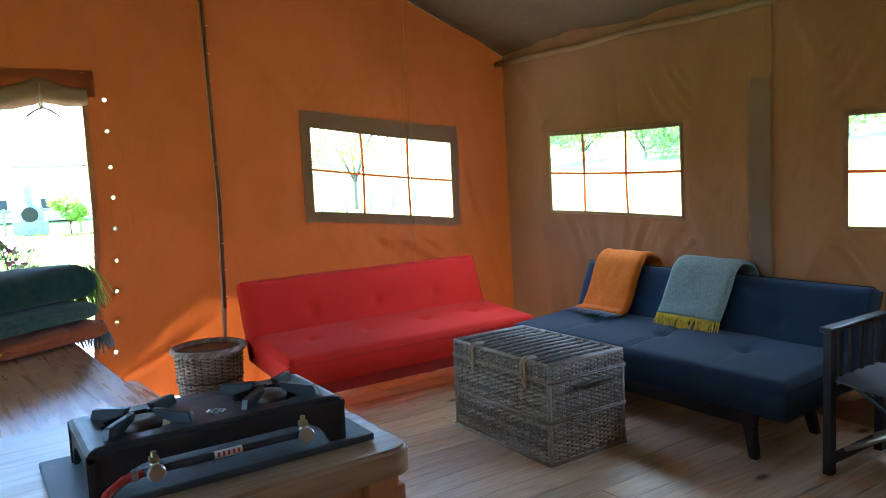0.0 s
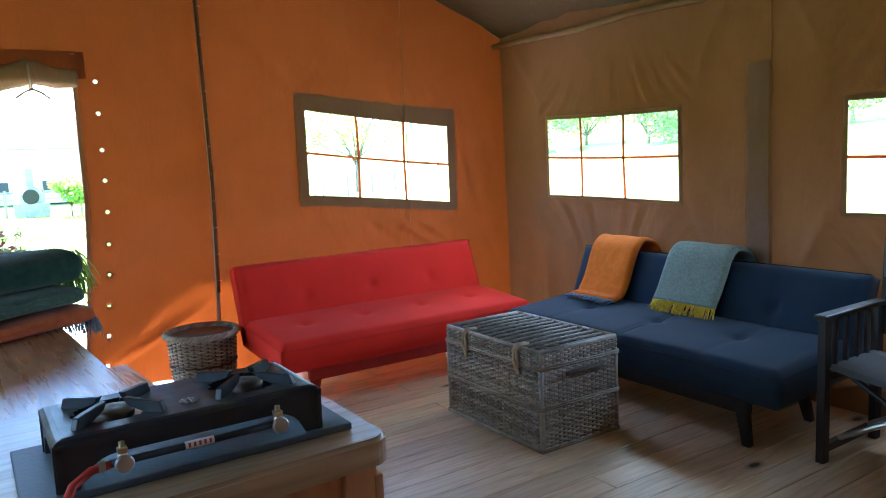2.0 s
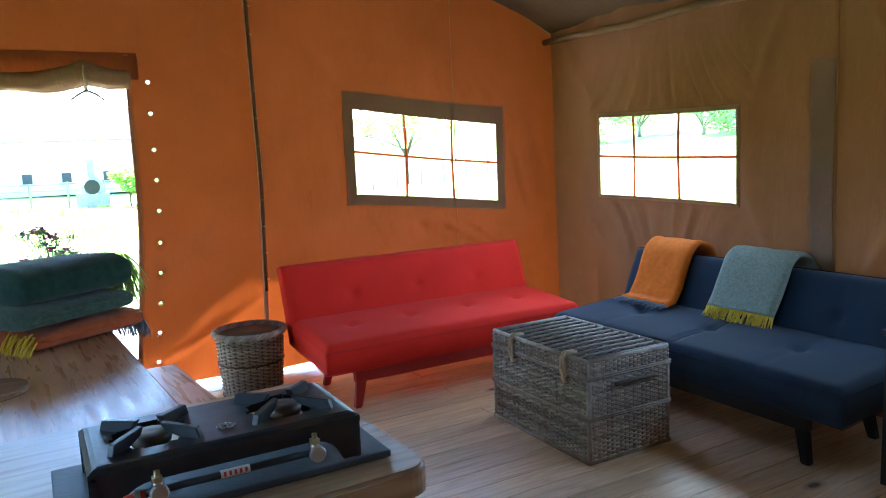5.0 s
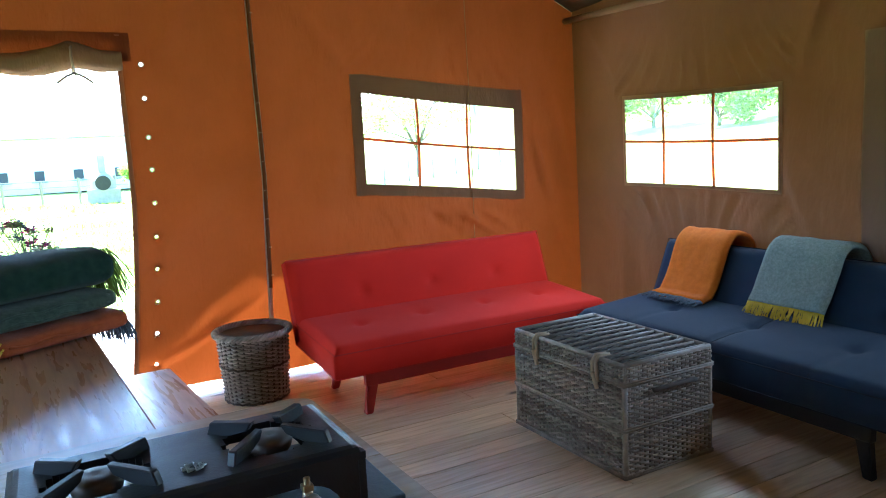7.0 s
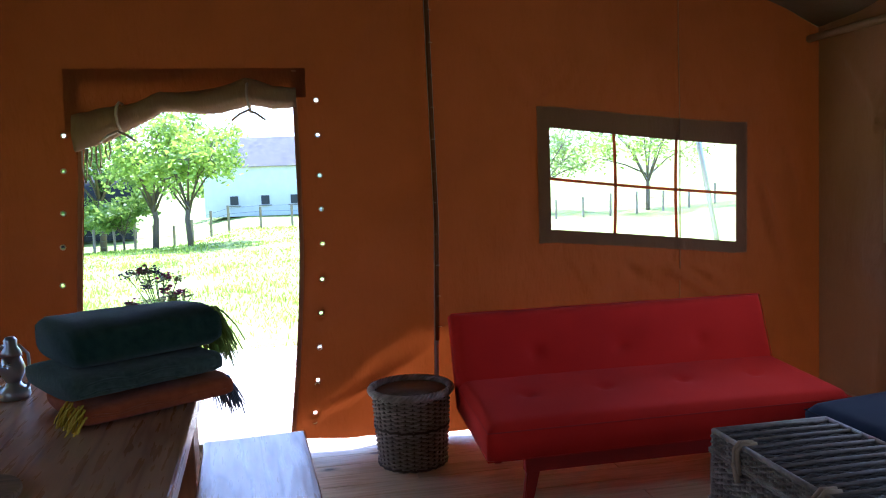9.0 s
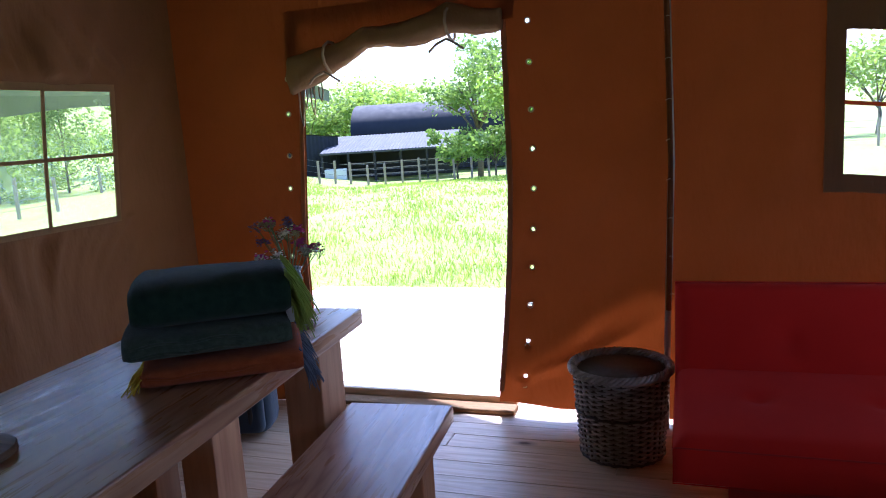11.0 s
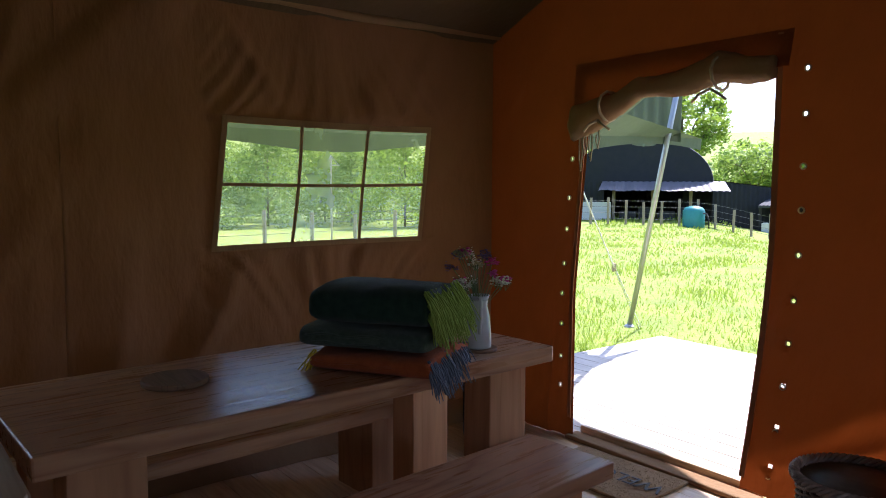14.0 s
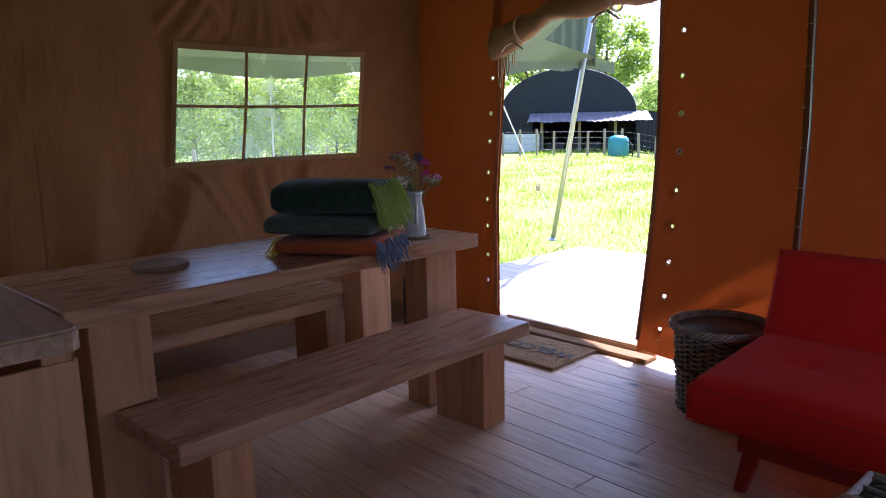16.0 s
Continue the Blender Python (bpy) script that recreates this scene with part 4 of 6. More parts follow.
hob = thing("gas_hob", pose(1.222, 0.888, CZ + 0.016), "black cast-iron double burner gas hob on slate", "gas hob")
HL, HD, HH = 0.47, 0.24, 0.088
bm = bmesh.new()
BX = 0.122
nx, ny = 56, 28
g = {}
for i in range(nx + 1):
    for j in range(ny + 1):
        x, y = -HL / 2 + HL * i / nx, -HD / 2 + HD * j / ny
        z = HH
        ed = max(abs(x) - (HL / 2 - 0.02), abs(y) - (HD / 2 - 0.02), 0)
        z -= ed * ed * 20
        g[i, j] = bm.verts.new((x, y, z))
for i in range(nx):
    for j in range(ny):
        x, y = -HL / 2 + HL * (i + 0.5) / nx, -HD / 2 + HD * (j + 0.5) / ny
        if any(math.hypot(x - s * BX, y) < 0.068 for s in (-1, 1)):
            continue
        bm.faces.new((g[i, j], g[i + 1, j], g[i + 1, j + 1], g[i, j + 1]))
bmesh.ops.delete(bm, geom=[v for v in bm.verts if not v.link_faces], context="VERTS")
r = bmesh.ops.extrude_face_region(bm, geom=bm.faces[:])
bmesh.ops.translate(bm, vec=(0, 0, -0.012), verts=[v for v in r["geom"] if isinstance(v, bmesh.types.BMVert)])
bmesh.ops.recalc_face_normals(bm, faces=bm.faces[:])
part("top_plate", bm, IRON, hob)


def arch_skirt(length, h, leg, m):
    """A side skirt cut away in an arch between two feet."""
    bm = bmesh.new()
    n = 40
    pr = []
    for i in range(n + 1):
        u = -length / 2 + length * i / n
        e = length / 2 - abs(u)
        low = 0 if e < leg else min(h - 0.040, (h - 0.040) * math.sqrt(max(0, 1 - (1 - min(1, (e - leg) / 0.06)) ** 2)))
        pr.append((u, low))
    a = [[bm.verts.new(m @ Vector((u, t, z))) for t in (0, 0.009) for z in (low, h - 0.013)] for u, low in pr]
    for p, q in zip(a, a[1:]):
        bm.faces.new((p[0], q[0], q[1], p[1]))
        bm.faces.new((p[2], p[3], q[3], q[2]))
        bm.faces.new((p[0], p[2], q[2], q[0]))
        bm.faces.new((p[1], q[1], q[3], p[3]))
    bm.faces.new((a[0][0], a[0][1], a[0][3], a[0][2]))
    bm.faces.new((a[-1][0], a[-1][2], a[-1][3], a[-1][1]))
    bmesh.ops.recalc_face_normals(bm, faces=bm.faces[:])
    return bm


part("skirt", arch_skirt(HL, HH, 0.040, pose(0, -HD / 2 + 0.003, 0)), IRON, hob)
part("skirt", arch_skirt(HL, HH, 0.028, pose(0, HD / 2 - 0.012, 0)), IRON, hob)
part("skirt", arch_skirt(HD, HH, 0.024, pose(-HL / 2 + 0.012, 0, 0, 0, 0, 90)), IRON, hob)
part("skirt", arch_skirt(HD, HH, 0.024, pose(HL / 2 - 0.003, 0, 0, 0, 0, 90)), IRON, hob)
for s in (-1, 1):
    burner = part("burner", lathe([(0.001, HH - 0.055), (0.022, HH - 0.055), (0.024, HH - 0.03), (0.034, HH - 0.016), (0.037, HH - 0.004), (0.033, HH + 0.003), (0.010, HH + 0.005), (0.001, HH + 0.003)], 28), CAP, hob, "rusty cast burner cap", True)
    burner.matrix_basis = pose(s * BX, 0, 0)
    for k in range(4):
        arm = bmesh.new()
        pr = [(0.024, HH + 0.024), (0.100, HH + 0.019), (0.108, HH - 0.004), (0.075, HH - 0.004), (0.034, HH + 0.009)]
        a = [arm.verts.new((r0, -0.007, z0)) for r0, z0 in pr]
        b = [arm.verts.new((r0, 0.007, z0)) for r0, z0 in pr]
        arm.faces.new(a)
        arm.faces.new(b[::-1])
        for q in range(5):
            arm.faces.new((a[q], b[q], b[(q + 1) % 5], a[(q + 1) % 5]))
        bmesh.ops.recalc_face_normals(arm, faces=arm.faces[:])
        bmesh.ops.bevel(arm, geom=arm.edges[:], offset=0.002, segments=1, affect="EDGES")
        o = part("pan_support", arm, IRON, hob)
        o.matrix_basis = pose(s * BX, 0, 0, 0, 0, 45 + 90 * k)
bm = bmesh.new()
for k in range(6):
    a = 2 * math.pi * k / 6
    tube(bm, [(0.012 * math.cos(a) + 0.006 * math.cos(b * 2.1), -0.05 + 0.010 * math.sin(a) + 0.006 * math.sin(b * 2.1), HH + 0.002) for b in range(3)], 0.0018, 5, closed=True)
part("embossed_badge", bm, STEEL, hob, "small raised metal badge", True)
part("gas_rail", tubed([(-0.16, -HD / 2 - 0.024, 0.040), (0.145, -HD / 2 - 0.024, 0.040)], 0.0065, 12), IRON, hob, smooth=True)
for s in (-1, 1):
    valve = part("valve", lathe([(0.008, -0.012), (0.008, 0.014), (0.005, 0.017), (0.005, 0.034)], 12), BRASS, hob, "worn brass gas valve", True)
    valve.matrix_basis = pose(s * 0.135, -HD / 2 - 0.024, 0.040)
    knob = part("knob", lathe([(0.001, 0), (0.014, 0), (0.0155, 0.003), (0.0155, 0.008), (0.013, 0.010), (0.006, 0.0105), (0.001, 0.0105)], 18), STEEL, valve, "ribbed metal tap knob")
    knob.matrix_basis = pose(0, -0.008, 0, 90)
    nut = part("nut", boxed((0, 0, 0.020), (0.016, 0.016, 0.010), 0.002), BRASS, valve)
lab = part("label_sleeve", tubed([(-0.035, -HD / 2 - 0.024, 0.040), (0.015, -HD / 2 - 0.024, 0.040)], 0.0072, 12), TAPE, hob, "white printed sleeve")
bm = bmesh.new()
for k in range(5):
    box(bm, (-0.028 + 0.009 * k, -HD / 2 - 0.0308, 0.042), (0.004, 0.0012, 0.008))
part("print", bm, INK_RED, lab)
part("gas_hose", tubed([(-0.155, -HD / 2 - 0.024, 0.040), (-0.185, -HD / 2 - 0.026, 0.037), (-0.215, -HD / 2 - 0.045, 0.026), (-0.235, -HD / 2 - 0.085, 0.006), (-0.24, -HD / 2 - 0.12, -0.003), (-0.24, -HD / 2 - 0.135, -0.06), (-0.24, -HD / 2 - 0.14, -0.2)], 0.0075, 10), HOSE, hob, "red rubber gas hose", True)
part("hose_clip", lathe([(0.0095, -0.005), (0.0095, 0.005)], 14), STEEL, hob).matrix_basis = pose(-0.168, -HD / 2 - 0.025, 0.039, 0, 90)


# ---- folded blankets on the table ----
def folded(m, sx, sy, h, folds, cloth, label, seed, fringes):
    """A blanket folded flat: layered loops with round folds along its long side."""
    t = thing("folded_blanket", m, label, "blanket", "folded blankets on the table")
    bm = bmesh.new()
    nu, nv = 48, 26
    rings = []
    for j in range(nv + 1):
        y = -sy / 2 + sy * j / nv
        ends = min(1, (sy / 2 - abs(y)) / 0.02)
        ring = []
        for i in range(nu):
            a = 2 * math.pi * i / nu
            ca, sa = math.cos(a), math.sin(a)
            x = (abs(ca) ** 0.55) * (1 if ca >= 0 else -1) * sx / 2
            z = h / 2 + (abs(sa) ** 0.58) * (1 if sa >= 0 else -1) * h / 2 * (0.82 + 0.18 * math.sqrt(max(0, ends)))
            k = 0.010 * noise.noise((x * 4 + seed, y * 4, z * 6)) + 0.005 * noise.noise((x * 14, y * 14 + seed, z * 9))
            z2 = z + (k if sa > 0 else 0)
            if sa > 0.3:
                z2 -= 0.016 * max(0, -ca) * (seed % 2)
            ring.append(bm.verts.new((x + k * 0.7, y + 0.008 * noise.noise((x * 5, seed, z * 7)), max(0.0, z2))))
        rings.append(ring)
    for p, q in zip(rings, rings[1:]):
        for i in range(nu):
            bm.faces.new((p[i], p[(i + 1) % nu], q[(i + 1) % nu], q[i]))
    bm.faces.new(rings[0][::-1])
    bm.faces.new(rings[-1])
    bmesh.ops.recalc_face_normals(bm, faces=bm.faces[:])
    part("cloth", bm, cloth, t, smooth=True)
    for f in folds:
        z = h * f
        bm = bmesh.new()
        tube(bm, [(sx / 2 - 0.002, -sy / 2 + sy * c / 20, z + 0.004 * math.sin(c * 0.9 + seed)) for c in range(1, 20)], 0.004, 5)
        part("fold_edge", bm, cloth, t, smooth=True)
    rnd = random.Random(seed)
    for fm, side, n, ln, z0, z1, x0, x1, dr in fringes:
        ps, ds = [], []
        for k in range(n):
            f = k / (n - 1)
            x = x0 + (x1 - x0) * f
            ps.append((x, side * (sy / 2 - 0.006), rnd.uniform(z0, z1)))
            ds.append((rnd.uniform(-0.25, 0.25), side * 0.55, rnd.uniform(-0.9, -0.3)))
        fringe(t, ps, ds, fm, ln, 0.0032, seed + n, dr)
    return t


BR = -58
SX, SY = 0.985, 2.495
folded(pose(SX + 0.02, SY, 0.7585, 0, 0, BR), 0.37, 0.42, 0.075, (0.5,), W_RUST, "folded rust-orange wool blanket with grey fringe", 1,
       [(F_BLUE, 1, 170, 0.055, 0.02, 0.07, -0.17, 0.18, 1.1), (F_YELLOW, -1, 40, 0.07, 0.03, 0.07, 0.02, 0.18, 0.9)])
folded(pose(SX - 0.01, SY - 0.02, 0.835, 0, 0, BR + 3), 0.36, 0.43, 0.078, (0.33, 0.66), W_GREY, "folded grey-green wool blanket", 4, [])
folded(pose(SX - 0.0, SY, 0.914, 0, 0, BR + 1), 0.36, 0.41, 0.132, (), W_GREEN, "folded dark green wool blanket with lime fringe", 3,
       [(F_LIME, 1, 260, 0.078, 0.05, 0.127, -0.165, 0.17, 1.15)])

tr = thing("wooden_trivet", pose(0.80, 1.835, 0.7585), "round wooden trivet lying on the table", "trivet")
part("disc", lathe([(0.001, 0), (0.098, 0), (0.100, 0.004), (0.100, 0.014), (0.097, 0.018), (0.001, 0.018)], 40), DISC_WOOD, tr)
co = thing("wooden_coaster", pose(1.01, 2.88, 0.7585, 0, 0, 20), "round wooden coaster under the white jug", "coaster")
part("disc", lathe([(0.001, 0), (0.068, 0), (0.07, 0.004), (0.068, 0.010), (0.001, 0.010)], 32), DISC_WOOD, co)

jug = thing("enamel_jug", pose(1.01, 2.88, 0.769, 0, 0, -35), "white enamel jug holding wild flowers", "jug")
part("body", lathe([(0.001, 0), (0.046, 0), (0.048, 0.006), (0.047, 0.05), (0.040, 0.12), (0.032, 0.155), (0.034, 0.18), (0.040, 0.195), (0.037, 0.194), (0.030, 0.156), (0.001, 0.15)], 32), ENAMEL, jug, smooth=True)
part("handle", tubed([(0.036, 0, 0.185), (0.062, 0, 0.190), (0.078, 0, 0.170), (0.076, 0, 0.13), (0.062, 0, 0.085), (0.046, 0, 0.06)], 0.0065, 10), ENAMEL, jug, smooth=True)
fl = thing("wild_flowers", pose(1.01, 2.88, 0.808), "bunch of pink, purple and white wild flowers", "flowers")
rnd = random.Random(11)
GREEN_STEM = plain_mat("flower_stem", (0.09, 0.16, 0.05), 0.6)
for col, nm, n in (((0.86, 0.84, 0.76), "white_umbel", 10), ((0.62, 0.07, 0.36), "pink_flower", 5), ((0.12, 0.08, 0.25), "purple_flower", 4), ((0.45, 0.42, 0.25), "seed_head", 3)):
    pm = leaf_mat(nm, col, tuple(c * 0.7 for c in col), col)
    for k in range(n):
        a, sp, h = rnd.uniform(0, 6.28), rnd.uniform(0.04, 0.12), rnd.uniform(0.19, 0.31) + (0.06 if nm == "seed_head" else 0)
        tip = Vector((sp * math.cos(a), sp * math.sin(a), h))
        part("stem", tubed([(0, 0, 0.0), (tip.x * 0.3, tip.y * 0.3, h * 0.6), tip], 0.0016, 5), GREEN_STEM, fl)
        bm = bmesh.new()
        for q in range(34 if nm != "pink_flower" else 18):
            d = Vector((rnd.gauss(0, 1), rnd.gauss(0, 1), rnd.gauss(0, 0.6))).normalized() * rnd.uniform(0.006, 0.026)
            s = rnd.uniform(0.003, 0.006) * (1.8 if nm == "pink_flower" else 1)
            bmesh.ops.create_icosphere(bm, subdivisions=1, radius=s, matrix=Matrix.Translation(tip + d) @ Matrix.Diagonal((1, 1, 0.5, 1)))
        part(nm, bm, pm, fl)
        if nm == "white_umbel":
            bm = bmesh.new()
            for q in range(10):
                tube(bm, [tip - Vector((0, 0, 0.03)), tip + Vector((rnd.uniform(-0.025, 0.025), rnd.uniform(-0.025, 0.025), 0))], 0.0008, 3)
            part("umbel_rays", bm, GREEN_STEM, fl)

lan = thing("hurricane_lantern", pose(0.60, 2.66, 0.7585), "small metal hurricane lantern on the table", "lantern")
part("tank", lathe([(0.001, 0), (0.042, 0), (0.046, 0.01), (0.044, 0.03), (0.025, 0.042), (0.02, 0.055), (0.001, 0.055)], 24), STEEL, lan, smooth=True)
part("globe", lathe([(0.022, 0.055), (0.034, 0.08), (0.036, 0.10), (0.025, 0.135)], 24), STEEL, lan, smooth=True)
part("hood", lathe([(0.03, 0.135), (0.028, 0.15), (0.018, 0.165), (0.02, 0.185), (0.012, 0.195), (0.001, 0.196)], 24), STEEL, lan, smooth=True)
for s in (-1, 1):
    part("side_tube", tubed([(s * 0.035, 0, 0.02), (s * 0.05, 0, 0.06), (s * 0.048, 0, 0.14), (s * 0.022, 0, 0.17)], 0.005, 8), STEEL, lan, smooth=True)
part("bail", tubed([(-0.045, 0, 0.15), (-0.075, 0.02, 0.10), (-0.078, 0.03, 0.03), (-0.05, 0.03, 0.0)], 0.0016, 5), STEEL, lan)

# ---- rucksack under the table ----
bag = thing("rucksack", pose(0.22, 3.65, 0, 0, 0, 15), "dark blue rucksack slumped by the canvas wall", "bag")
part("body", boxed((0, 0, 0.19), (0.30, 0.22, 0.38), 0.07, segs=4), BAG, bag, smooth=True)
part("front_pocket", boxed((0.02, -0.115, 0.13), (0.22, 0.07, 0.2), 0.03, segs=3), BAG, bag, smooth=True)
for x in (-0.07, 0.07):
    part("strap", tubed([(x, -0.08, 0.36), (x, -0.15, 0.30), (x + 0.01, -0.165, 0.18), (x, -0.13, 0.05)], 0.012, 8), INK, bag, smooth=True)

# ---- folding armchair ----
chair = thing("folding_armchair", pose(3.98, 0.775, 0, 0, 0, -90), "dark wooden folding armchair with grey canvas seat", "chair")
for sx in (-0.27, 0.27):
    part("armrest", boxed((sx, 0.0, 0.615), (0.055, 0.50, 0.022), 0.006), BLACK_WOOD, chair)
    for y in (-0.21, 0.21):
        part("leg", boxed((sx, y, 0.302), (0.035, 0.045, 0.604), 0.004), BLACK_WOOD, chair)
    part("foot_rail", boxed((sx, 0, 0.06), (0.03, 0.42, 0.035), 0.004), BLACK_WOOD, chair)
    part("side_rail", boxed((sx, 0, 0.36), (0.03, 0.38, 0.035), 0.004), BLACK_WOOD, chair)
    for k in range(4):
        part("spindle", boxed((sx, -0.13 + 0.085 * k, 0.49), (0.018, 0.022, 0.235), 0.003), BLACK_WOOD, chair)
    part("back_post", boxed((sx * 0.93, 0.20, 0.70), (0.03, 0.04, 0.42), 0.004, pose(0, 0.0, 0, -4)), BLACK_WOOD, chair)
bm = bmesh.new()
rows = [[bm.verts.new((-0.27 + 0.54 * i / 12, -0.2 + 0.4 * j / 6, 0.40 - 0.03 * math.sin(math.pi * i / 12) + d)) for j in range(7)] for d in (0, 0.006) for i in range(13)]
for off in (0, 13):
    for i in range(12):
        for j in range(6):
            bm.faces.new((rows[off + i][j], rows[off + i + 1][j], rows[off + i + 1][j + 1], rows[off + i][j + 1]))
for j in (0, 6):
    for i in range(12):
        bm.faces.new((rows[i][j], rows[i + 1][j], rows[14 + i][j], rows[13 + i][j]))
bmesh.ops.recalc_face_normals(bm, faces=bm.faces[:])
part("seat", bm, CHAIR_CANVAS, chair, "grey canvas sling seat", True)
part("back_sling", boxed((0, 0.235, 0.80), (0.52, 0.008, 0.18), 0.003), CHAIR_CANVAS, chair, "grey canvas back")
for y in (-0.12, 0.12):
    part("cross_brace", tubed([(-0.25, y, 0.09), (0.25, y, 0.39)], 0.012, 8), STEEL, chair)
    part("cross_brace", tubed([(0.25, y, 0.09), (-0.25, y, 0.39)], 0.012, 8), BLACK_WOOD, chair)

# ---- door mat ----
mat_thing = thing("doormat", pose(0.872, 3.80, 0.0, 0, 0, 3), "brown coir doormat lettered WELCOME", "doormat")
bm = bmesh.new()
box(bm, (0, 0, 0.010), (0.61, 0.40, 0.016), 0.004)
part("coir_pad", bm, COIR, mat_thing)
bm = bmesh.new()
rnd = random.Random(2)
for k in range(2600):
    x, y = rnd.uniform(-0.3, 0.3), rnd.uniform(-0.195, 0.195)
    d = Vector((rnd.uniform(-1, 1), rnd.uniform(-1, 1), 1.2)).normalized() * 0.009
    p = Vector((x, y, 0.016))
    s = Vector((rnd.uniform(-1, 1), rnd.uniform(-1, 1), 0)).normalized() * 0.0016
    bm.faces.new([bm.verts.new(v) for v in (p - s, p + s, p + d)])
tagged(part("bristles", bm, COIR, mat_thing), kind="stuff")
txt = bpy.data.curves.new("welcome_text", "FONT")
txt.body, txt.size, txt.align_x, txt.align_y, txt.extrude = "WELCOME", 0.125, "CENTER", "CENTER", 0.001
to = new("lettering", txt)
me = bpy.data.meshes.new_from_object(to)
bpy.data.objects.remove(to)
me.materials.append(INK)
piece("lettering", me, mat_thing, pose(0, -0.0, 0.0245, 0, 0, 180))

# ---- centre seam pole with lacing ----
pole = thing("centre_pole", pose(2.20, YA - 0.045, 0), "slim steel pole behind the laced canvas seam", "tent pole")
part("shaft", tubed([(-0.03, 0, 0), (-0.018, 0, 0.45), (0.007, 0, 1.2), (-0.004, 0, 1.9), (-0.02, 0, 3.08)], 0.014, 10), POLE_STEEL, pole, smooth=True)
part("sleeve", tubed([(-0.012, -0.017, 0.55), (0.004, -0.017, 1.2), (-0.006, -0.017, 1.9), (-0.02, -0.017, 3.06)], 0.011, 8), SEAM_FLAP, pole, "dark canvas flap", True)
for k in range(16):
    z = 0.62 + 0.165 * k
    part("lacing_loop", tubed([(-0.014, -0.018, z), (-0.002, -0.030, z + 0.006), (0.012, -0.020, z + 0.003)], 0.002, 5), ROPE, pole)

# ---- rolled door flap, ties and eyelets ----
def roll_z(f):
    """Height of the roll's axis along the opening."""
    f = max(0.0, min(1.0, f))
    return 1.872 - 0.19 * (1 - f) ** 2.8 - 0.035 * abs(math.sin(f * math.pi * 2.6))


roll = thing("rolled_door_flap", pose(0, 0, 0), "rolled-up brown canvas door flap tied above opening", "door flap")
bm = bmesh.new()
rings = []
n = 60
for i in range(n + 1):
    f = i / n
    x = 0.47 + 1.04 * f
    sagz = roll_z(f)
    r = 0.052 + 0.012 * math.sin(f * 9 + 1) + 0.022 * (1 - f) ** 2
    ring = []
    for j in range(18):
        a = 2 * math.pi * j / 18
        k = 1 + 0.22 * noise.noise((f * 7, math.cos(a) * 1.6, math.sin(a) * 1.6)) + 0.10 * noise.noise((f * 22, math.cos(a) * 3, math.sin(a) * 3))
        ring.append(bm.verts.new((x, YA - 0.075 + r * k * math.cos(a) * 0.8, sagz + r * k * math.sin(a))))
    rings.append(ring)
for p, q in zip(rings, rings[1:]):
    for j in range(18):
        bm.faces.new((p[j], p[(j + 1) % 18], q[(j + 1) % 18], q[j]))
bm.faces.new(rings[0][::-1])
bm.faces.new(rings[-1])
bmesh.ops.recalc_face_normals(bm, faces=bm.faces[:])
part("roll", bm, HEM_LIGHT, roll, smooth=True)
bm = bmesh.new()
g = [[bm.verts.new((0.42 + 1.14 * i / 30, YA - 0.02 - 0.035 * (1 - j / 5) - 0.01 * noise.noise((i * 0.5, j, 0)), roll_z((i / 30 * 1.14 - 0.05) / 1.04) + (1.99 - roll_z((i / 30 * 1.14 - 0.05) / 1.04)) * j / 5)) for j in range(6)] for i in range(31)]
for i in range(30):
    for j in range(5):
        bm.faces.new((g[i][j], g[i + 1][j], g[i + 1][j + 1], g[i][j + 1]))
part("header", bm, ORANGE_CANVAS, roll, smooth=True)
for x, z in ((0.68, 1.73), (1.28, 1.82)):
    bm = bmesh.new()
    tube(bm, [(x + 0.006 * math.sin(k), YA - 0.075 + 0.070 * math.cos(k * 0.6), z + 0.02 + 0.072 * math.sin(k * 0.6)) for k in range(11)], 0.007, 6, closed=True)
    for s in (-1, 1):
        tube(bm, [(x, YA - 0.15, z - 0.05), (x + s * 0.04, YA - 0.17, z - 0.07), (x + s * 0.08, YA - 0.16, z - 0.10)], 0.006, 6)
    part("tie", bm, ROPE, roll, "pale tie cord", True)
for x, L in ((0.505, 0.22), (0.53, 0.14), (0.57, 0.17), (0.615, 0.11)):
    bm = tubed([(x, YA - 0.07, 1.66), (x + 0.008, YA - 0.07, 1.66 - L * 0.6), (x - 0.004, YA - 0.068, 1.66 - L), (x - 0.014, YA - 0.07, 1.66 - L * 0.7), (x - 0.012, YA - 0.07, 1.62)], 0.004, 5)
    part("lace_loop", bm, ROPE, roll, smooth=True)
EY = plain_mat("eyelet_brass", (0.5, 0.42, 0.25), 0.35, 0.9)
eye_bm = lathe([(0.0095, -0.003), (0.0145, -0.003), (0.015, 0.0), (0.0135, 0.003), (0.0095, 0.003)], 16)
bmesh.ops.delete(eye_bm, geom=[f for f in eye_bm.faces if len(f.verts) > 4], context="FACES_ONLY")
eye_me = mesh_of(eye_bm, "eyelet", EY, True)


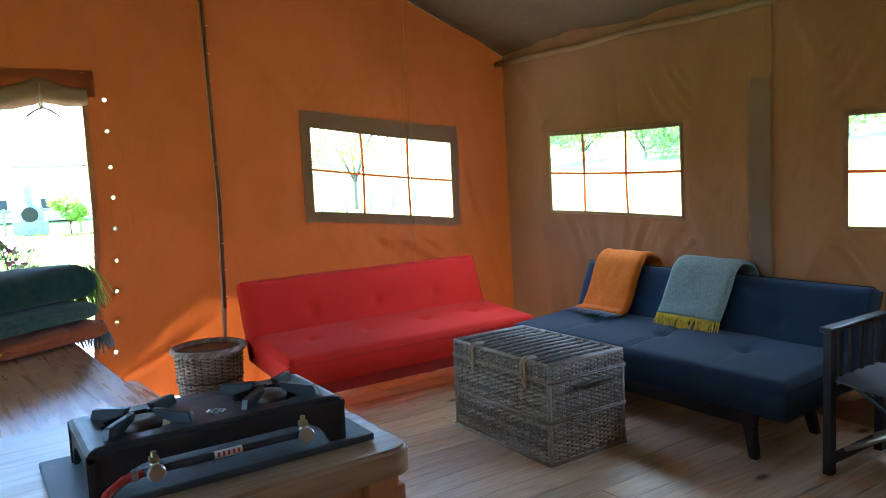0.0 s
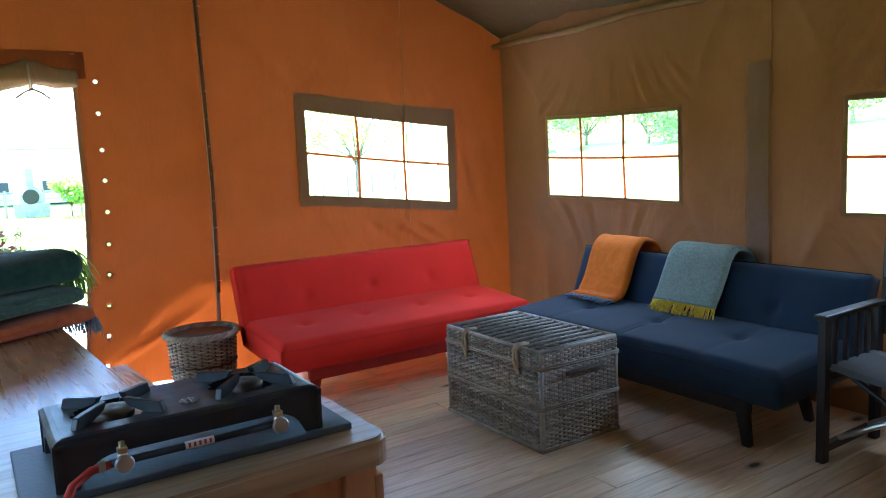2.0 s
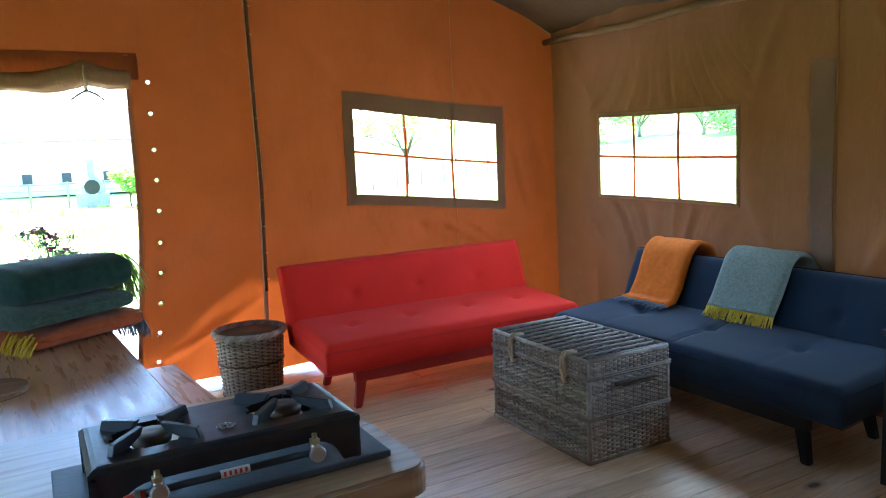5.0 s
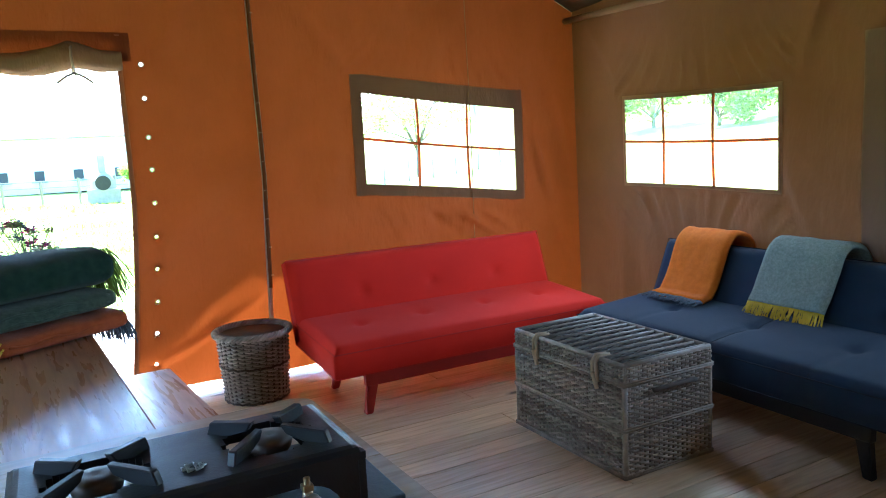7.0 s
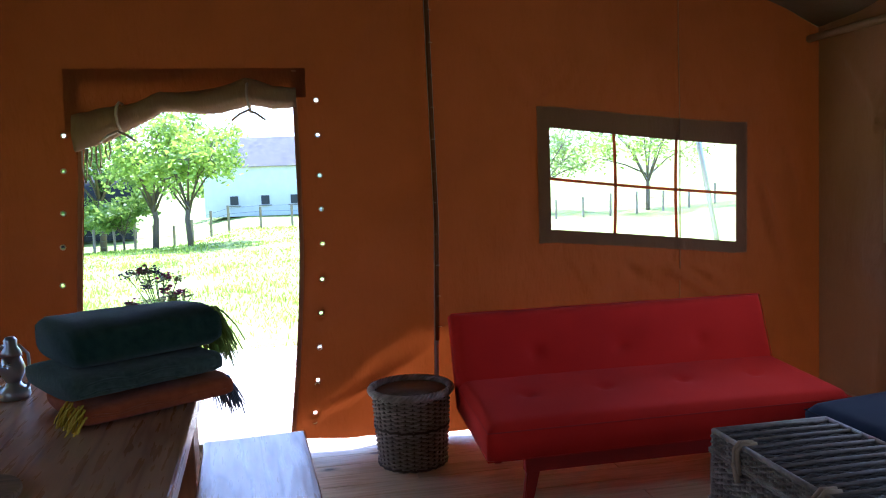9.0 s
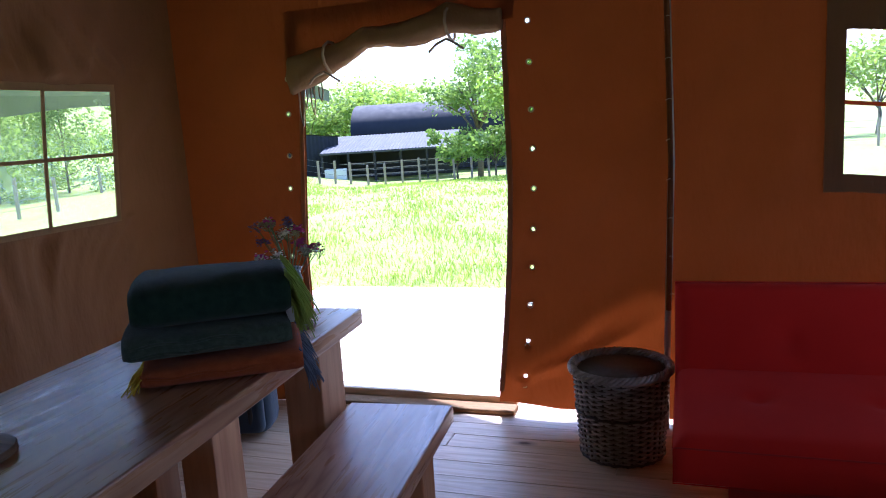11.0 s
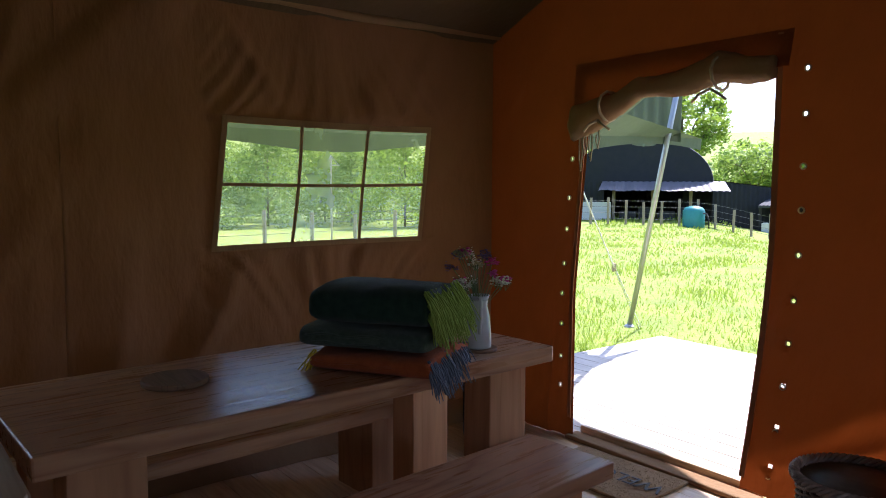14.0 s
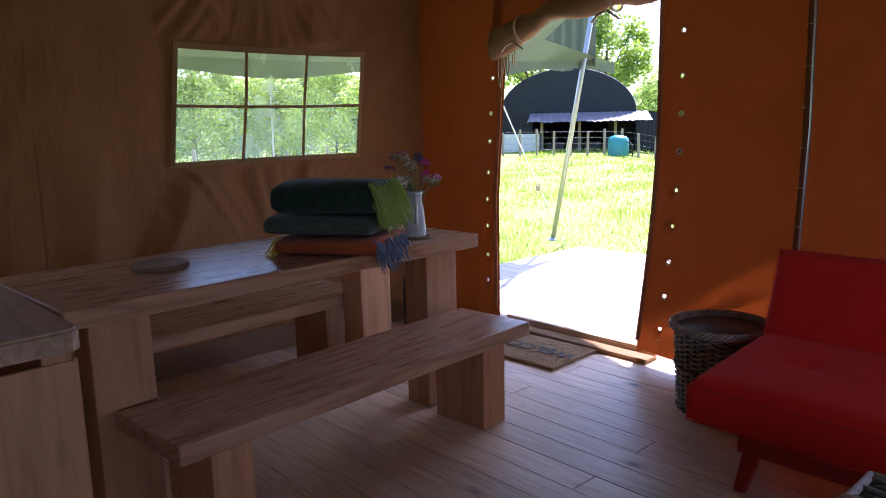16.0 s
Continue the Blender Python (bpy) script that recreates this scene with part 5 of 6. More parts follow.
# ---- outdoors ----
def ground_mat():
    m, nt, p = mat("meadow")
    v = coords(nt)
    a, b = noise_tex(nt, v, 0.9, 6), noise_tex(nt, v, 14, 4)
    col = mixc(nt, ramp(nt, a, [(0.35, (0, 0, 0)), (0.7, (1, 1, 1))]), (0.20, 0.27, 0.03), (0.30, 0.35, 0.05))
    col = mixc(nt, 0.5, col, ramp(nt, b, [(0.35, (0.55, 0.6, 0.4)), (0.7, (1.0, 1.0, 1.0))]), "MULTIPLY")
    nt.links.new(col, p.inputs["Base Color"])
    p.inputs["Roughness"].default_value = 0.9
    bump(nt, b, p, 0.8, 0.05)
    return m


bm = bmesh.new()
rs = [0, 3, 6, 9, 12, 16, 20, 25, 30, 36, 44, 55, 70, 90, 130, 200, 320, 500, 900, 1600, 3000]
prev = None
N = 72


def land(x, y):
    d = math.hypot(x - 2, y - 3)
    h = GROUND + 0.25 * noise.noise((x * 0.08, y * 0.08, 1)) * smooth01(9, 30, d)
    h += 3.0 * smooth01(9, 45, x - 2) * smooth01(0.2, 0.7, (x - 2) / max(d, 1))
    a = math.atan2(-(x - 2), y - 3)
    h -= 0.85 * smooth01(20, 36, d) * smooth01(0.10, 0.20, a) * (1 - smooth01(0.46, 0.60, a)) * (1 - smooth01(70, 150, d))
    hill = smooth01(160, 900, d) * (52 + 24 * noise.noise((math.cos(a) * 2, math.sin(a) * 2, 5)) + 18 * noise.noise((a * 5, d * 0.004, 2)))
    return h + hill


for r in rs:
    ring = [bm.verts.new((2 + r * math.cos(2 * math.pi * k / N), 3 + r * math.sin(2 * math.pi * k / N), land(2 + r * math.cos(2 * math.pi * k / N), 3 + r * math.sin(2 * math.pi * k / N)))) for k in range(N)] if r else [bm.verts.new((2, 3, GROUND))]
    if prev:
        for k in range(N):
            if len(prev) == 1:
                bm.faces.new((prev[0], ring[k], ring[(k + 1) % N]))
            else:
                bm.faces.new((prev[k], ring[k], ring[(k + 1) % N], prev[(k + 1) % N]))
    prev = ring
GRASS_MAT = ground_mat()
tagged(part("ground", bm, GRASS_MAT, None, "rough sunlit meadow rising to far hills", True), "rough sunlit meadow rising to far hills", "ground", kind="structure")

BLADE = leaf_mat("grass_blades", (0.16, 0.27, 0.03), (0.32, 0.40, 0.06), (0.38, 0.50, 0.06))
bm = bmesh.new()
rnd = random.Random(5)
verts, faces = [], []
for k in range(42000):
    y = 7.0 + 27 * rnd.random() ** 1.6
    x = rnd.uniform(-2.0 - (y - 4) * 0.75, 2.6 + (y - 4) * 0.12)
    cl = noise.noise((x * 0.7, y * 0.7, 8))
    if rnd.random() > 0.62 + cl:
        continue
    h = rnd.uniform(0.03, 0.09) * (1 + max(0, cl) * 1.6)
    w = 0.006 + 0.0012 * (y - 7)
    a = rnd.uniform(0, 6.28)
    z = land(x, y)
    lean = Vector((rnd.uniform(-1, 1), rnd.uniform(-1, 1), 0)) * h * 0.6
    i = len(verts)
    verts += [(x - w * math.cos(a), y - w * math.sin(a), z), (x + w * math.cos(a), y + w * math.sin(a), z), (x + lean.x, y + lean.y, z + h)]
    faces.append((i, i + 1, i + 2))
bm.free()
me = bpy.data.meshes.new("meadow_grass")
me.from_pydata(verts, [], faces)
me.materials.append(BLADE)
tagged(new("meadow_grass", me), "tufts of bright green meadow grass", "grass", kind="stuff")

BARN_BLACK = plain_mat("black_sheeting", (0.015, 0.016, 0.020), 0.85, 0, 0.3, 3)
BARN_GREY = plain_mat("grey_sheeting", (0.060, 0.060, 0.064), 0.85, 0, 0.3, 3)
RUST_TIN = plain_mat("weathered_tin", (0.22, 0.20, 0.20), 0.5, 0.2, 0.5, 2)
WHITE_WALL = plain_mat("whitewash", (0.72, 0.71, 0.68), 0.8, 0, 0.1, 2)
STONE = plain_mat("grey_stone", (0.30, 0.28, 0.25), 0.9, 0, 0.35, 6, 0.6)
TEAL = plain_mat("teal_plastic", (0.03, 0.22, 0.22), 0.4)
POST = plain_mat("fence_post", (0.28, 0.23, 0.17), 0.85)
WIRE = plain_mat("wire", (0.16, 0.16, 0.16), 0.6, 0.5)
# shade under the barn and lean-to roofs, put into the colour
SHADED_IN = plain_mat("barn_interior_shade", (0.03, 0.028, 0.026), 0.9)
BARK = plain_mat("bark", (0.13, 0.10, 0.075), 0.9, 0, 0.35, 10, 0.8)


def polar(az, d, eye=(2.3, 1.0)):
    """The place at d metres, az degrees left of straight ahead."""
    return eye[0] - d * math.sin(radians(az)), eye[1] + d * math.cos(radians(az))


def corrugated_arch(w, h, depth, z0, ribs=60):
    """A half-round sheeted barn roof with ribs, along local y."""
    bm = bmesh.new()
    rows = []
    for j in range(ribs + 1):
        y = depth * j / ribs
        k = 0.03 * (j % 2)
        rows.append([bm.verts.new(((w / 2 + k) * math.cos(math.pi * i / 24), y, z0 + (h + k) * math.sin(math.pi * i / 24))) for i in range(25)])
    for p, q in zip(rows, rows[1:]):
        for i in range(24):
            bm.faces.new((p[i], q[i], q[i + 1], p[i + 1]))
    return bm


def half_disc(w, h, y, z0):
    bm = bmesh.new()
    bm.faces.new([bm.verts.new((w / 2 * math.cos(math.pi * i / 24), y, z0 + h * math.sin(math.pi * i / 24))) for i in range(25)])
    return bm


def sheet_wall(a, b, z0, z1, rib=0.25, depth=0.03, fall=0.0):
    """A sheeted wall with upright ribs between two plan points."""
    a, b = Vector((*a, 0)), Vector((*b, 0))
    d = b - a
    n = max(2, int(d.length / rib) * 2)
    nrm = Vector((-d.y, d.x, 0)).normalized()
    bm = bmesh.new()
    rows = []
    for i in range(n + 1):
        p = a + d * i / n + nrm * depth * (1 if (i // 1) % 2 else 0)
        rows.append([bm.verts.new((p.x, p.y, z0)), bm.verts.new((p.x, p.y, z1 - fall * i / n))])
    for p, q in zip(rows, rows[1:]):
        bm.faces.new((p[0], q[0], q[1], p[1]))
    return bm


# round-roofed black barn
bx, by = polar(36.5, 35.5)
barn = thing("round_roofed_barn", pose(bx, by, GROUND, 0, 0, 34), "black sheeted barn with rounded roof and open bay", "barn", "farm barns")
BW, BD = 6.5, 12
part("roof", corrugated_arch(BW, 2.15, BD, 1.88), BARN_BLACK, barn, smooth=True)
part("gable", half_disc(BW, 2.15, 0.02, 1.88), BARN_BLACK, barn)
part("gable", half_disc(BW, 2.15, BD - 0.02, 1.88), BARN_BLACK, barn)
part("wall", sheet_wall((-BW / 2, 0), (-BW / 2, BD), 0, 1.88), BARN_BLACK, barn)
part("wall", sheet_wall((BW / 2, 0), (BW / 2, BD), 0, 1.88), BARN_BLACK, barn)
part("wall", sheet_wall((-BW / 2, BD), (BW / 2, BD), 0, 1.88), SHADED_IN, barn)
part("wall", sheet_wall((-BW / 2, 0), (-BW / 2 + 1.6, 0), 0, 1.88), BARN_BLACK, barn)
part("beam", boxed((0, 0.1, 1.83), (BW, 0.12, 0.16), 0.01), SHADED_IN, barn)
bm = bmesh.new()
rows = [[bm.verts.new((-BW / 2 + 1.5 + 5.5 * i / 40, 0.05, 1.93 + 0.02 * (i % 2))), bm.verts.new((-BW / 2 + 1.5 + 5.7 * i / 40, -1.5, 1.50 + 0.03 * (i % 2) + 0.05 * noise.noise((i * 0.2, 0, 0)))) ] for i in range(41)]
for p, q in zip(rows, rows[1:]):
    bm.faces.new((p[0], q[0], q[1], p[1]))
part("canopy", bm, RUST_TIN, barn, "buckled grey tin canopy")
for x in (-1.2, 0.6, 2.3):
    part("post", boxed((x, 0.1, 0.9), (0.14, 0.14, 1.8), 0.01), POST, barn)
for k in range(4):
    part("stacked_board", boxed((-0.6 + k * 0.9, 1.2, 0.25 + 0.1 * (k % 2)), (0.8, 0.5, 0.5 + 0.2 * (k % 2)), 0.02), BARN_GREY, barn)
part("low_wall", boxed((-2.4, -0.12, 0.5), (2.2, 0.12, 0.9), 0.02), WHITE_WALL, barn)

tx, ty = polar(32.4, 31.8)
tank = thing("water_tank", pose(tx, ty, GROUND), "teal plastic water tank beside the barn", "tank")
part("vessel", lathe([(0.001, 0), (0.43, 0), (0.445, 0.08), (0.445, 0.70), (0.35, 0.84), (0.14, 0.91), (0.001, 0.92)], 32), TEAL, tank, smooth=True)
part("pipe", tubed([(0.42, 0, 0.62), (0.6, 0, 0.60), (0.7, 0, 0.35), (0.72, 0, 0.0)], 0.03, 8), INK, tank, smooth=True)

# long low black shed
p0, p1 = polar(33.4, 37), polar(26.7, 40)
shed = thing("black_shed", pose(0, 0, 0), "long low black sheeted farm shed", "shed")
part("wall", sheet_wall(p0, p1, -1.4, 1.72, fall=0.55), BARN_BLACK, shed)
q0, q1 = polar(33.4, 42), polar(26.7, 45)
bm = bmesh.new()
vs = [bm.verts.new((*p, z)) for p, z in ((p0, 1.76), (p1, 1.21), (q1, 1.1), (q0, 1.65))]
bm.faces.new(vs)
part("roof", bm, BARN_GREY, shed)
part("wall", sheet_wall(q1, q0, -1.4, 1.05, fall=-0.55), BARN_BLACK, shed)

# second round barn with an open lean-to
bx, by = polar(25.0, 47)
b2 = thing("round_roofed_barn", pose(bx, by, -1.1, 0, 0, -75), "dark round-roofed barn behind an open lean-to", "barn", "farm barns")
part("roof", corrugated_arch(6.0, 1.75, 9.5, 2.3), BARN_BLACK, b2, smooth=True)
part("gable", half_disc(6.0, 1.75, 0.02, 2.3), BARN_BLACK, b2)
part("gable", half_disc(6.0, 1.75, 9.48, 2.3), BARN_BLACK, b2)
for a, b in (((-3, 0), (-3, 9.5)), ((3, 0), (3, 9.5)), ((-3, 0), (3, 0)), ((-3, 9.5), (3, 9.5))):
    part("wall", sheet_wall(a, b, 0, 2.3), SHADED_IN, b2)

lx, ly = polar(23.0, 38)
lean = thing("open_lean_to", pose(lx, ly, -1.25, 0, 0, 20), "open-fronted lean-to with pale corrugated roof", "shed")
LW, LD = 7.0, 3.6
bm = bmesh.new()
rows = [[bm.verts.new((-LW / 2 + LW * i / 80, 0, 1.62 + 0.025 * (i % 2))), bm.verts.new((-LW / 2 + LW * i / 80 + 0.5, LD, 2.40 + 0.025 * (i % 2)))] for i in range(81)]
for p, q in zip(rows, rows[1:]):
    bm.faces.new((p[0], q[0], q[1], p[1]))
part("roof", bm, BARN_GREY, lean, "pale corrugated roof sheet")
part("fascia", boxed((0, 0.0, 1.57), (LW, 0.05, 0.10), 0.01), BARN_GREY, lean)
part("back_wall", boxed((0, LD, 1.15), (LW, 0.1, 2.3), 0.01), SHADED_IN, lean)
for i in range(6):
    part("post", boxed((-LW / 2 + 0.1 + (LW - 0.2) * i / 5, 0.05, 0.78), (0.12, 0.12, 1.56), 0.01), SHADED_IN, lean)
for z in (0.4, 0.7, 1.0):
    part("rail", boxed((0.3, 0.25, z), (LW - 1.8, 0.03, 0.05)), POST, lean)
part("trough", boxed((-2.7, -0.2, 0.45), (1.1, 0.5, 0.7), 0.03), WHITE_WALL, lean)

# white farmhouse, distant wall and outdoor oven
hx, hy = polar(1.0, 51)
house = thing("white_farmhouse", pose(hx, hy, GROUND, 0, 0, -5), "white rendered farmhouse with small dark windows", "house")
part("wall", boxed((0, 3, 1.7), (13, 6, 3.4), 0.02), WHITE_WALL, house)
bm = bmesh.new()
a = [bm.verts.new(v) for v in ((-6.7, -0.3, 3.4), (6.7, -0.3, 3.4), (6.7, 3, 5.6), (-6.7, 3, 5.6), (-6.7, 6.3, 3.4), (6.7, 6.3, 3.4))]
bm.faces.new((a[0], a[1], a[2], a[3]))
bm.faces.new((a[3], a[2], a[5], a[4]))
bm.faces.new((a[0], a[3], a[4]))
bm.faces.new((a[1], a[5], a[2]))
part("roof", bm, BARN_GREY, house)
for x in (-4.5, -2.4, -0.4, 1.8, 4.2):
    w = part("window", boxed((x, -0.02, 1.1), (0.55, 0.06, 0.6), 0.01), BARN_GREY, house)
    part("sill", boxed((x, -0.06, 0.72), (0.9, 0.14, 0.07), 0.01), STONE, w)
ox, oy = polar(-1.8, 32.4)
oven = thing("outdoor_oven", pose(ox, oy, land(ox, oy), 0, 0, -5), "stone outdoor oven with arched mouth and chimney", "oven")
part("base", boxed((0, 0.3, 0.3), (1.3, 0.9, 0.6), 0.03), STONE, oven)
part("hood", lathe([(0.5, 0), (0.46, 0.35), (0.3, 0.62), (0.12, 0.72), (0.001, 0.74)], 24, None, pose(0, 0.35, 0.6)), STONE, oven)
part("mouth", lathe([(0.001, 0), (0.30, 0), (0.30, 0.04), (0.001, 0.04)], 24, None, pose(0, -0.16, 0.85, 90)), INK, oven)
part("chimney", boxed((0.0, 0.3, 1.6), (0.26, 0.26, 0.8), 0.02), STONE, oven)

# fences
def fence(a, b, n, label, gap_rails=4):
    t = thing("wire_fence", pose(0, 0, 0), label, "fence", "field fences")
    a, b = Vector((*a, 0)), Vector((*b, 0))
    tops = []
    for k in range(n + 1):
        p = a.lerp(b, k / n)
        z = land(p.x, p.y)
        part("post", tubed([(p.x, p.y, z), (p.x + 0.02 * math.sin(k * 3), p.y, z + 1.05 + 0.1 * math.sin(k * 5))], 0.055, 7), POST, t)
        tops.append((p.x, p.y, z))
    for h in [0.25, 0.5, 0.75, 1.0][:gap_rails]:
        part("wire", tubed([(x, y, z + h) for x, y, z in tops], 0.008, 4), WIRE, t)


fence(polar(44, 31), polar(26, 33), 14, "weathered post and wire fence before the barn")
fence(polar(26, 33), polar(7, 33), 14, "weathered post and wire fence before the lean-to")
fence(polar(82, 17), polar(47, 24), 10, "weathered post and wire fence before the trees")
fence(polar(7, 33), polar(-36, 40), 20, "weathered post and wire fence across the field")


def leaf_cloud(rnd, centres, n, size, flat=0.8):
    """Small leaf quads gathered in clumps."""
    verts, faces = [], []
    for k in range(n):
        c, r = centres[rnd.randrange(len(centres))]
        d = Vector((rnd.gauss(0, 1), rnd.gauss(0, 1), rnd.gauss(0, flat)))
        d = d.normalized() * r * rnd.random() ** 0.45
        p = Vector(c) + d
        u = Vector((rnd.uniform(-1, 1), rnd.uniform(-1, 1), rnd.uniform(-0.7, 0.7))).normalized()
        w = u.orthogonal().normalized()
        w = (w * math.cos(k) + u.cross(w) * math.sin(k))
        s = size * rnd.uniform(0.6, 1.3)
        i = len(verts)
        verts += [p - u * s, p + w * s * 0.5, p + u * s, p - w * s * 0.5]
        faces.append((i, i + 1, i + 2, i + 3))
    me = bpy.data.meshes.new("crown")
    me.from_pydata([tuple(v) for v in verts], [], faces)
    return me


LEAF_BRIGHT = leaf_mat("spring_leaves", (0.12, 0.23, 0.03), (0.26, 0.36, 0.05), (0.40, 0.54, 0.07))
LEAF_MID = leaf_mat("hedge_leaves", (0.08, 0.16, 0.035), (0.20, 0.29, 0.06), (0.30, 0.43, 0.07))
LEAF_DARK = leaf_mat("dark_leaves", (0.03, 0.065, 0.02), (0.075, 0.125, 0.03), (0.10, 0.17, 0.04))


def tree(x, y, h, spread, leaves, n, leaf, label, seed, trunk=0.35, bare=0.3, group="field trees", thin=1.0):
    rnd = random.Random(seed)
    z = land(x, y)
    t = thing("tree", pose(x, y, z - 0.05), label, "tree", group)
    bm = bmesh.new()
    th = h * trunk
    tube(bm, [(0, 0, 0), (0.05 * h * rnd.uniform(-0.5, 0.5), 0, th * 0.6), (0, 0, th)], 0.022 * h * thin, 8, r2=0.016 * h * thin)
    cen = []
    for k in range(9):
        a = 2 * math.pi * k / 9 + rnd.uniform(-0.3, 0.3)
        rr = spread * rnd.uniform(0.35, 0.8)
        tip = Vector((rr * math.cos(a), rr * math.sin(a), h * rnd.uniform(bare + 0.2, 0.95)))
        mid = Vector((tip.x * 0.4, tip.y * 0.4, th + (tip.z - th) * 0.5))
        tube(bm, [(0, 0, th * rnd.uniform(0.7, 1)), mid, tip], 0.010 * h * thin, 6, r2=0.003 * h)
        for q in range(3):
            e = tip.lerp(mid, rnd.random()) + Vector((rnd.uniform(-1, 1), rnd.uniform(-1, 1), rnd.uniform(-0.2, 0.8))) * spread * 0.3
            tube(bm, [mid.lerp(tip, rnd.uniform(0.3, 0.9)), e], 0.004 * h * thin, 5, r2=0.0015 * h)
            cen.append((e, spread * rnd.uniform(0.16, 0.30)))
        cen.append((tip, spread * rnd.uniform(0.2, 0.34)))
    cen.append((Vector((0, 0, h * 0.85)), spread * 0.4))
    part("trunk", bm, BARK, t, smooth=True)
    me = leaf_cloud(rnd, cen, n, leaf)
    me.materials.append(leaves)
    piece("crown", me, t)
    return t


def shrub(x, y, h, spread, leaves, n, seed):
    """A young tree, leafy to the ground."""
    rnd = random.Random(seed)
    t = thing("young_tree", pose(x, y, land(x, y) - 0.05), "young bushy tree in the shelter belt", "tree", "shelter belt trees")
    bm = bmesh.new()
    cen = []
    for k in range(16):
        a = 2.4 * k
        f = (k + 0.5) / 16
        rr = spread * (1.05 - f) * rnd.uniform(0.5, 1.0)
        tip = Vector((rr * math.cos(a), rr * math.sin(a), h * (0.08 + 0.9 * f)))
        tube(bm, [(0, 0, tip.z * 0.55), tip], 0.02, 5, r2=0.006)
        cen.append((tip, spread * rnd.uniform(0.22, 0.42)))
    tube(bm, [(0, 0, 0), (0.03, 0, h * 0.5), (0, 0.02, h * 0.95)], 0.05, 7, r2=0.01)
    part("trunk", bm, BARK, t, smooth=True)
    me = leaf_cloud(rnd, cen, n, 0.085)
    me.materials.append(leaves)
    piece("crown", me, t)


# trees round the farm
for az, d, h, s, lv, n, seed in ((34.0, 52, 10.0, 3.6, LEAF_BRIGHT, 9000, 1), (39.5, 56, 11.0, 6.0, LEAF_BRIGHT, 8000, 2), (26.5, 60, 5.2, 5, LEAF_BRIGHT, 5000, 3),
                                 (22.5, 62, 6.5, 5, LEAF_BRIGHT, 4500, 4), (28.8, 58, 4.6, 4.5, LEAF_MID, 4000, 14), (15.8, 34.5, 7.0, 2.8, LEAF_MID, 4200, 5),
                                 (12.5, 30, 5.6, 2.6, LEAF_MID, 3800, 6), (17.6, 35, 2.4, 1.4, LEAF_MID, 2200, 7), (10.2, 27, 4.8, 2.6, LEAF_BRIGHT, 3800, 8),
                                 (14.6, 31, 2.2, 1.6, LEAF_MID, 2200, 9), (6.5, 60, 7, 5, LEAF_MID, 3500, 10), (-12, 44, 5, 4, LEAF_BRIGHT, 3500, 15),
                                 (-18, 40, 5, 4, LEAF_MID, 3500, 16), (-26, 38, 5.5, 4, LEAF_BRIGHT, 3500, 17), (-4.3, 31.5, 1.6, 0.9, LEAF_BRIGHT, 900, 18)):
    x, y = polar(az, d)
    tree(x, y, h, s, lv, n, 0.16 if d > 40 else 0.11, "leafy spring tree beyond the meadow fence", seed)
# young woodland past the west window
for k in range(22):
    az = 46 + 45 * k / 21
    d = 34 + 4 * math.sin(k * 2.7)
    x, y = polar(az, d)
    shrub(x, y, 3.9 + 0.5 * math.sin(k * 1.7) + (1.0 if k < 2 else 0), 2.5, (LEAF_MID, LEAF_BRIGHT, LEAF_MID)[k % 3], 5200, 30 + k)
# trees past the east windows
for k in range(15):
    az = -40 - 66 * k / 14
    d = 44 + 3 * math.sin(k * 2.1)
    x, y = polar(az, d)
    tree(x, y, 5.2 + 0.8 * math.sin(k * 1.3), 3.6, (LEAF_MID, LEAF_BRIGHT)[k % 2], 3600, 0.16, "leafy tree along the rising field edge", 60 + k, 0.12, -0.1, "field edge trees")
# far hill hedges
rnd = random.Random(9)
cen = []
for k in range(260):
    az, d = rnd.uniform(5, 95), rnd.choice((190, 240, 300, 360, 430, 520)) + rnd.uniform(-6, 6)
    x, y = polar(az, d)
    cen.append((Vector((x, y, land(x, y) + 1.5)), rnd.uniform(3, 7)))
me = leaf_cloud(rnd, cen, 22000, 1.1, 0.4)
me.materials.append(LEAF_MID)
tagged(new("hillside_hedges", me), "dark hedges and copses on the far hillside", "hedge", kind="stuff")


# ---- eyelets, floor planks, deck planks ----
for x, z in EYES:
    piece("eyelet", eye_me, wall_a, Matrix.Translation(north(x, z, 0.006)) @ pose(0, 0, 0, 90))

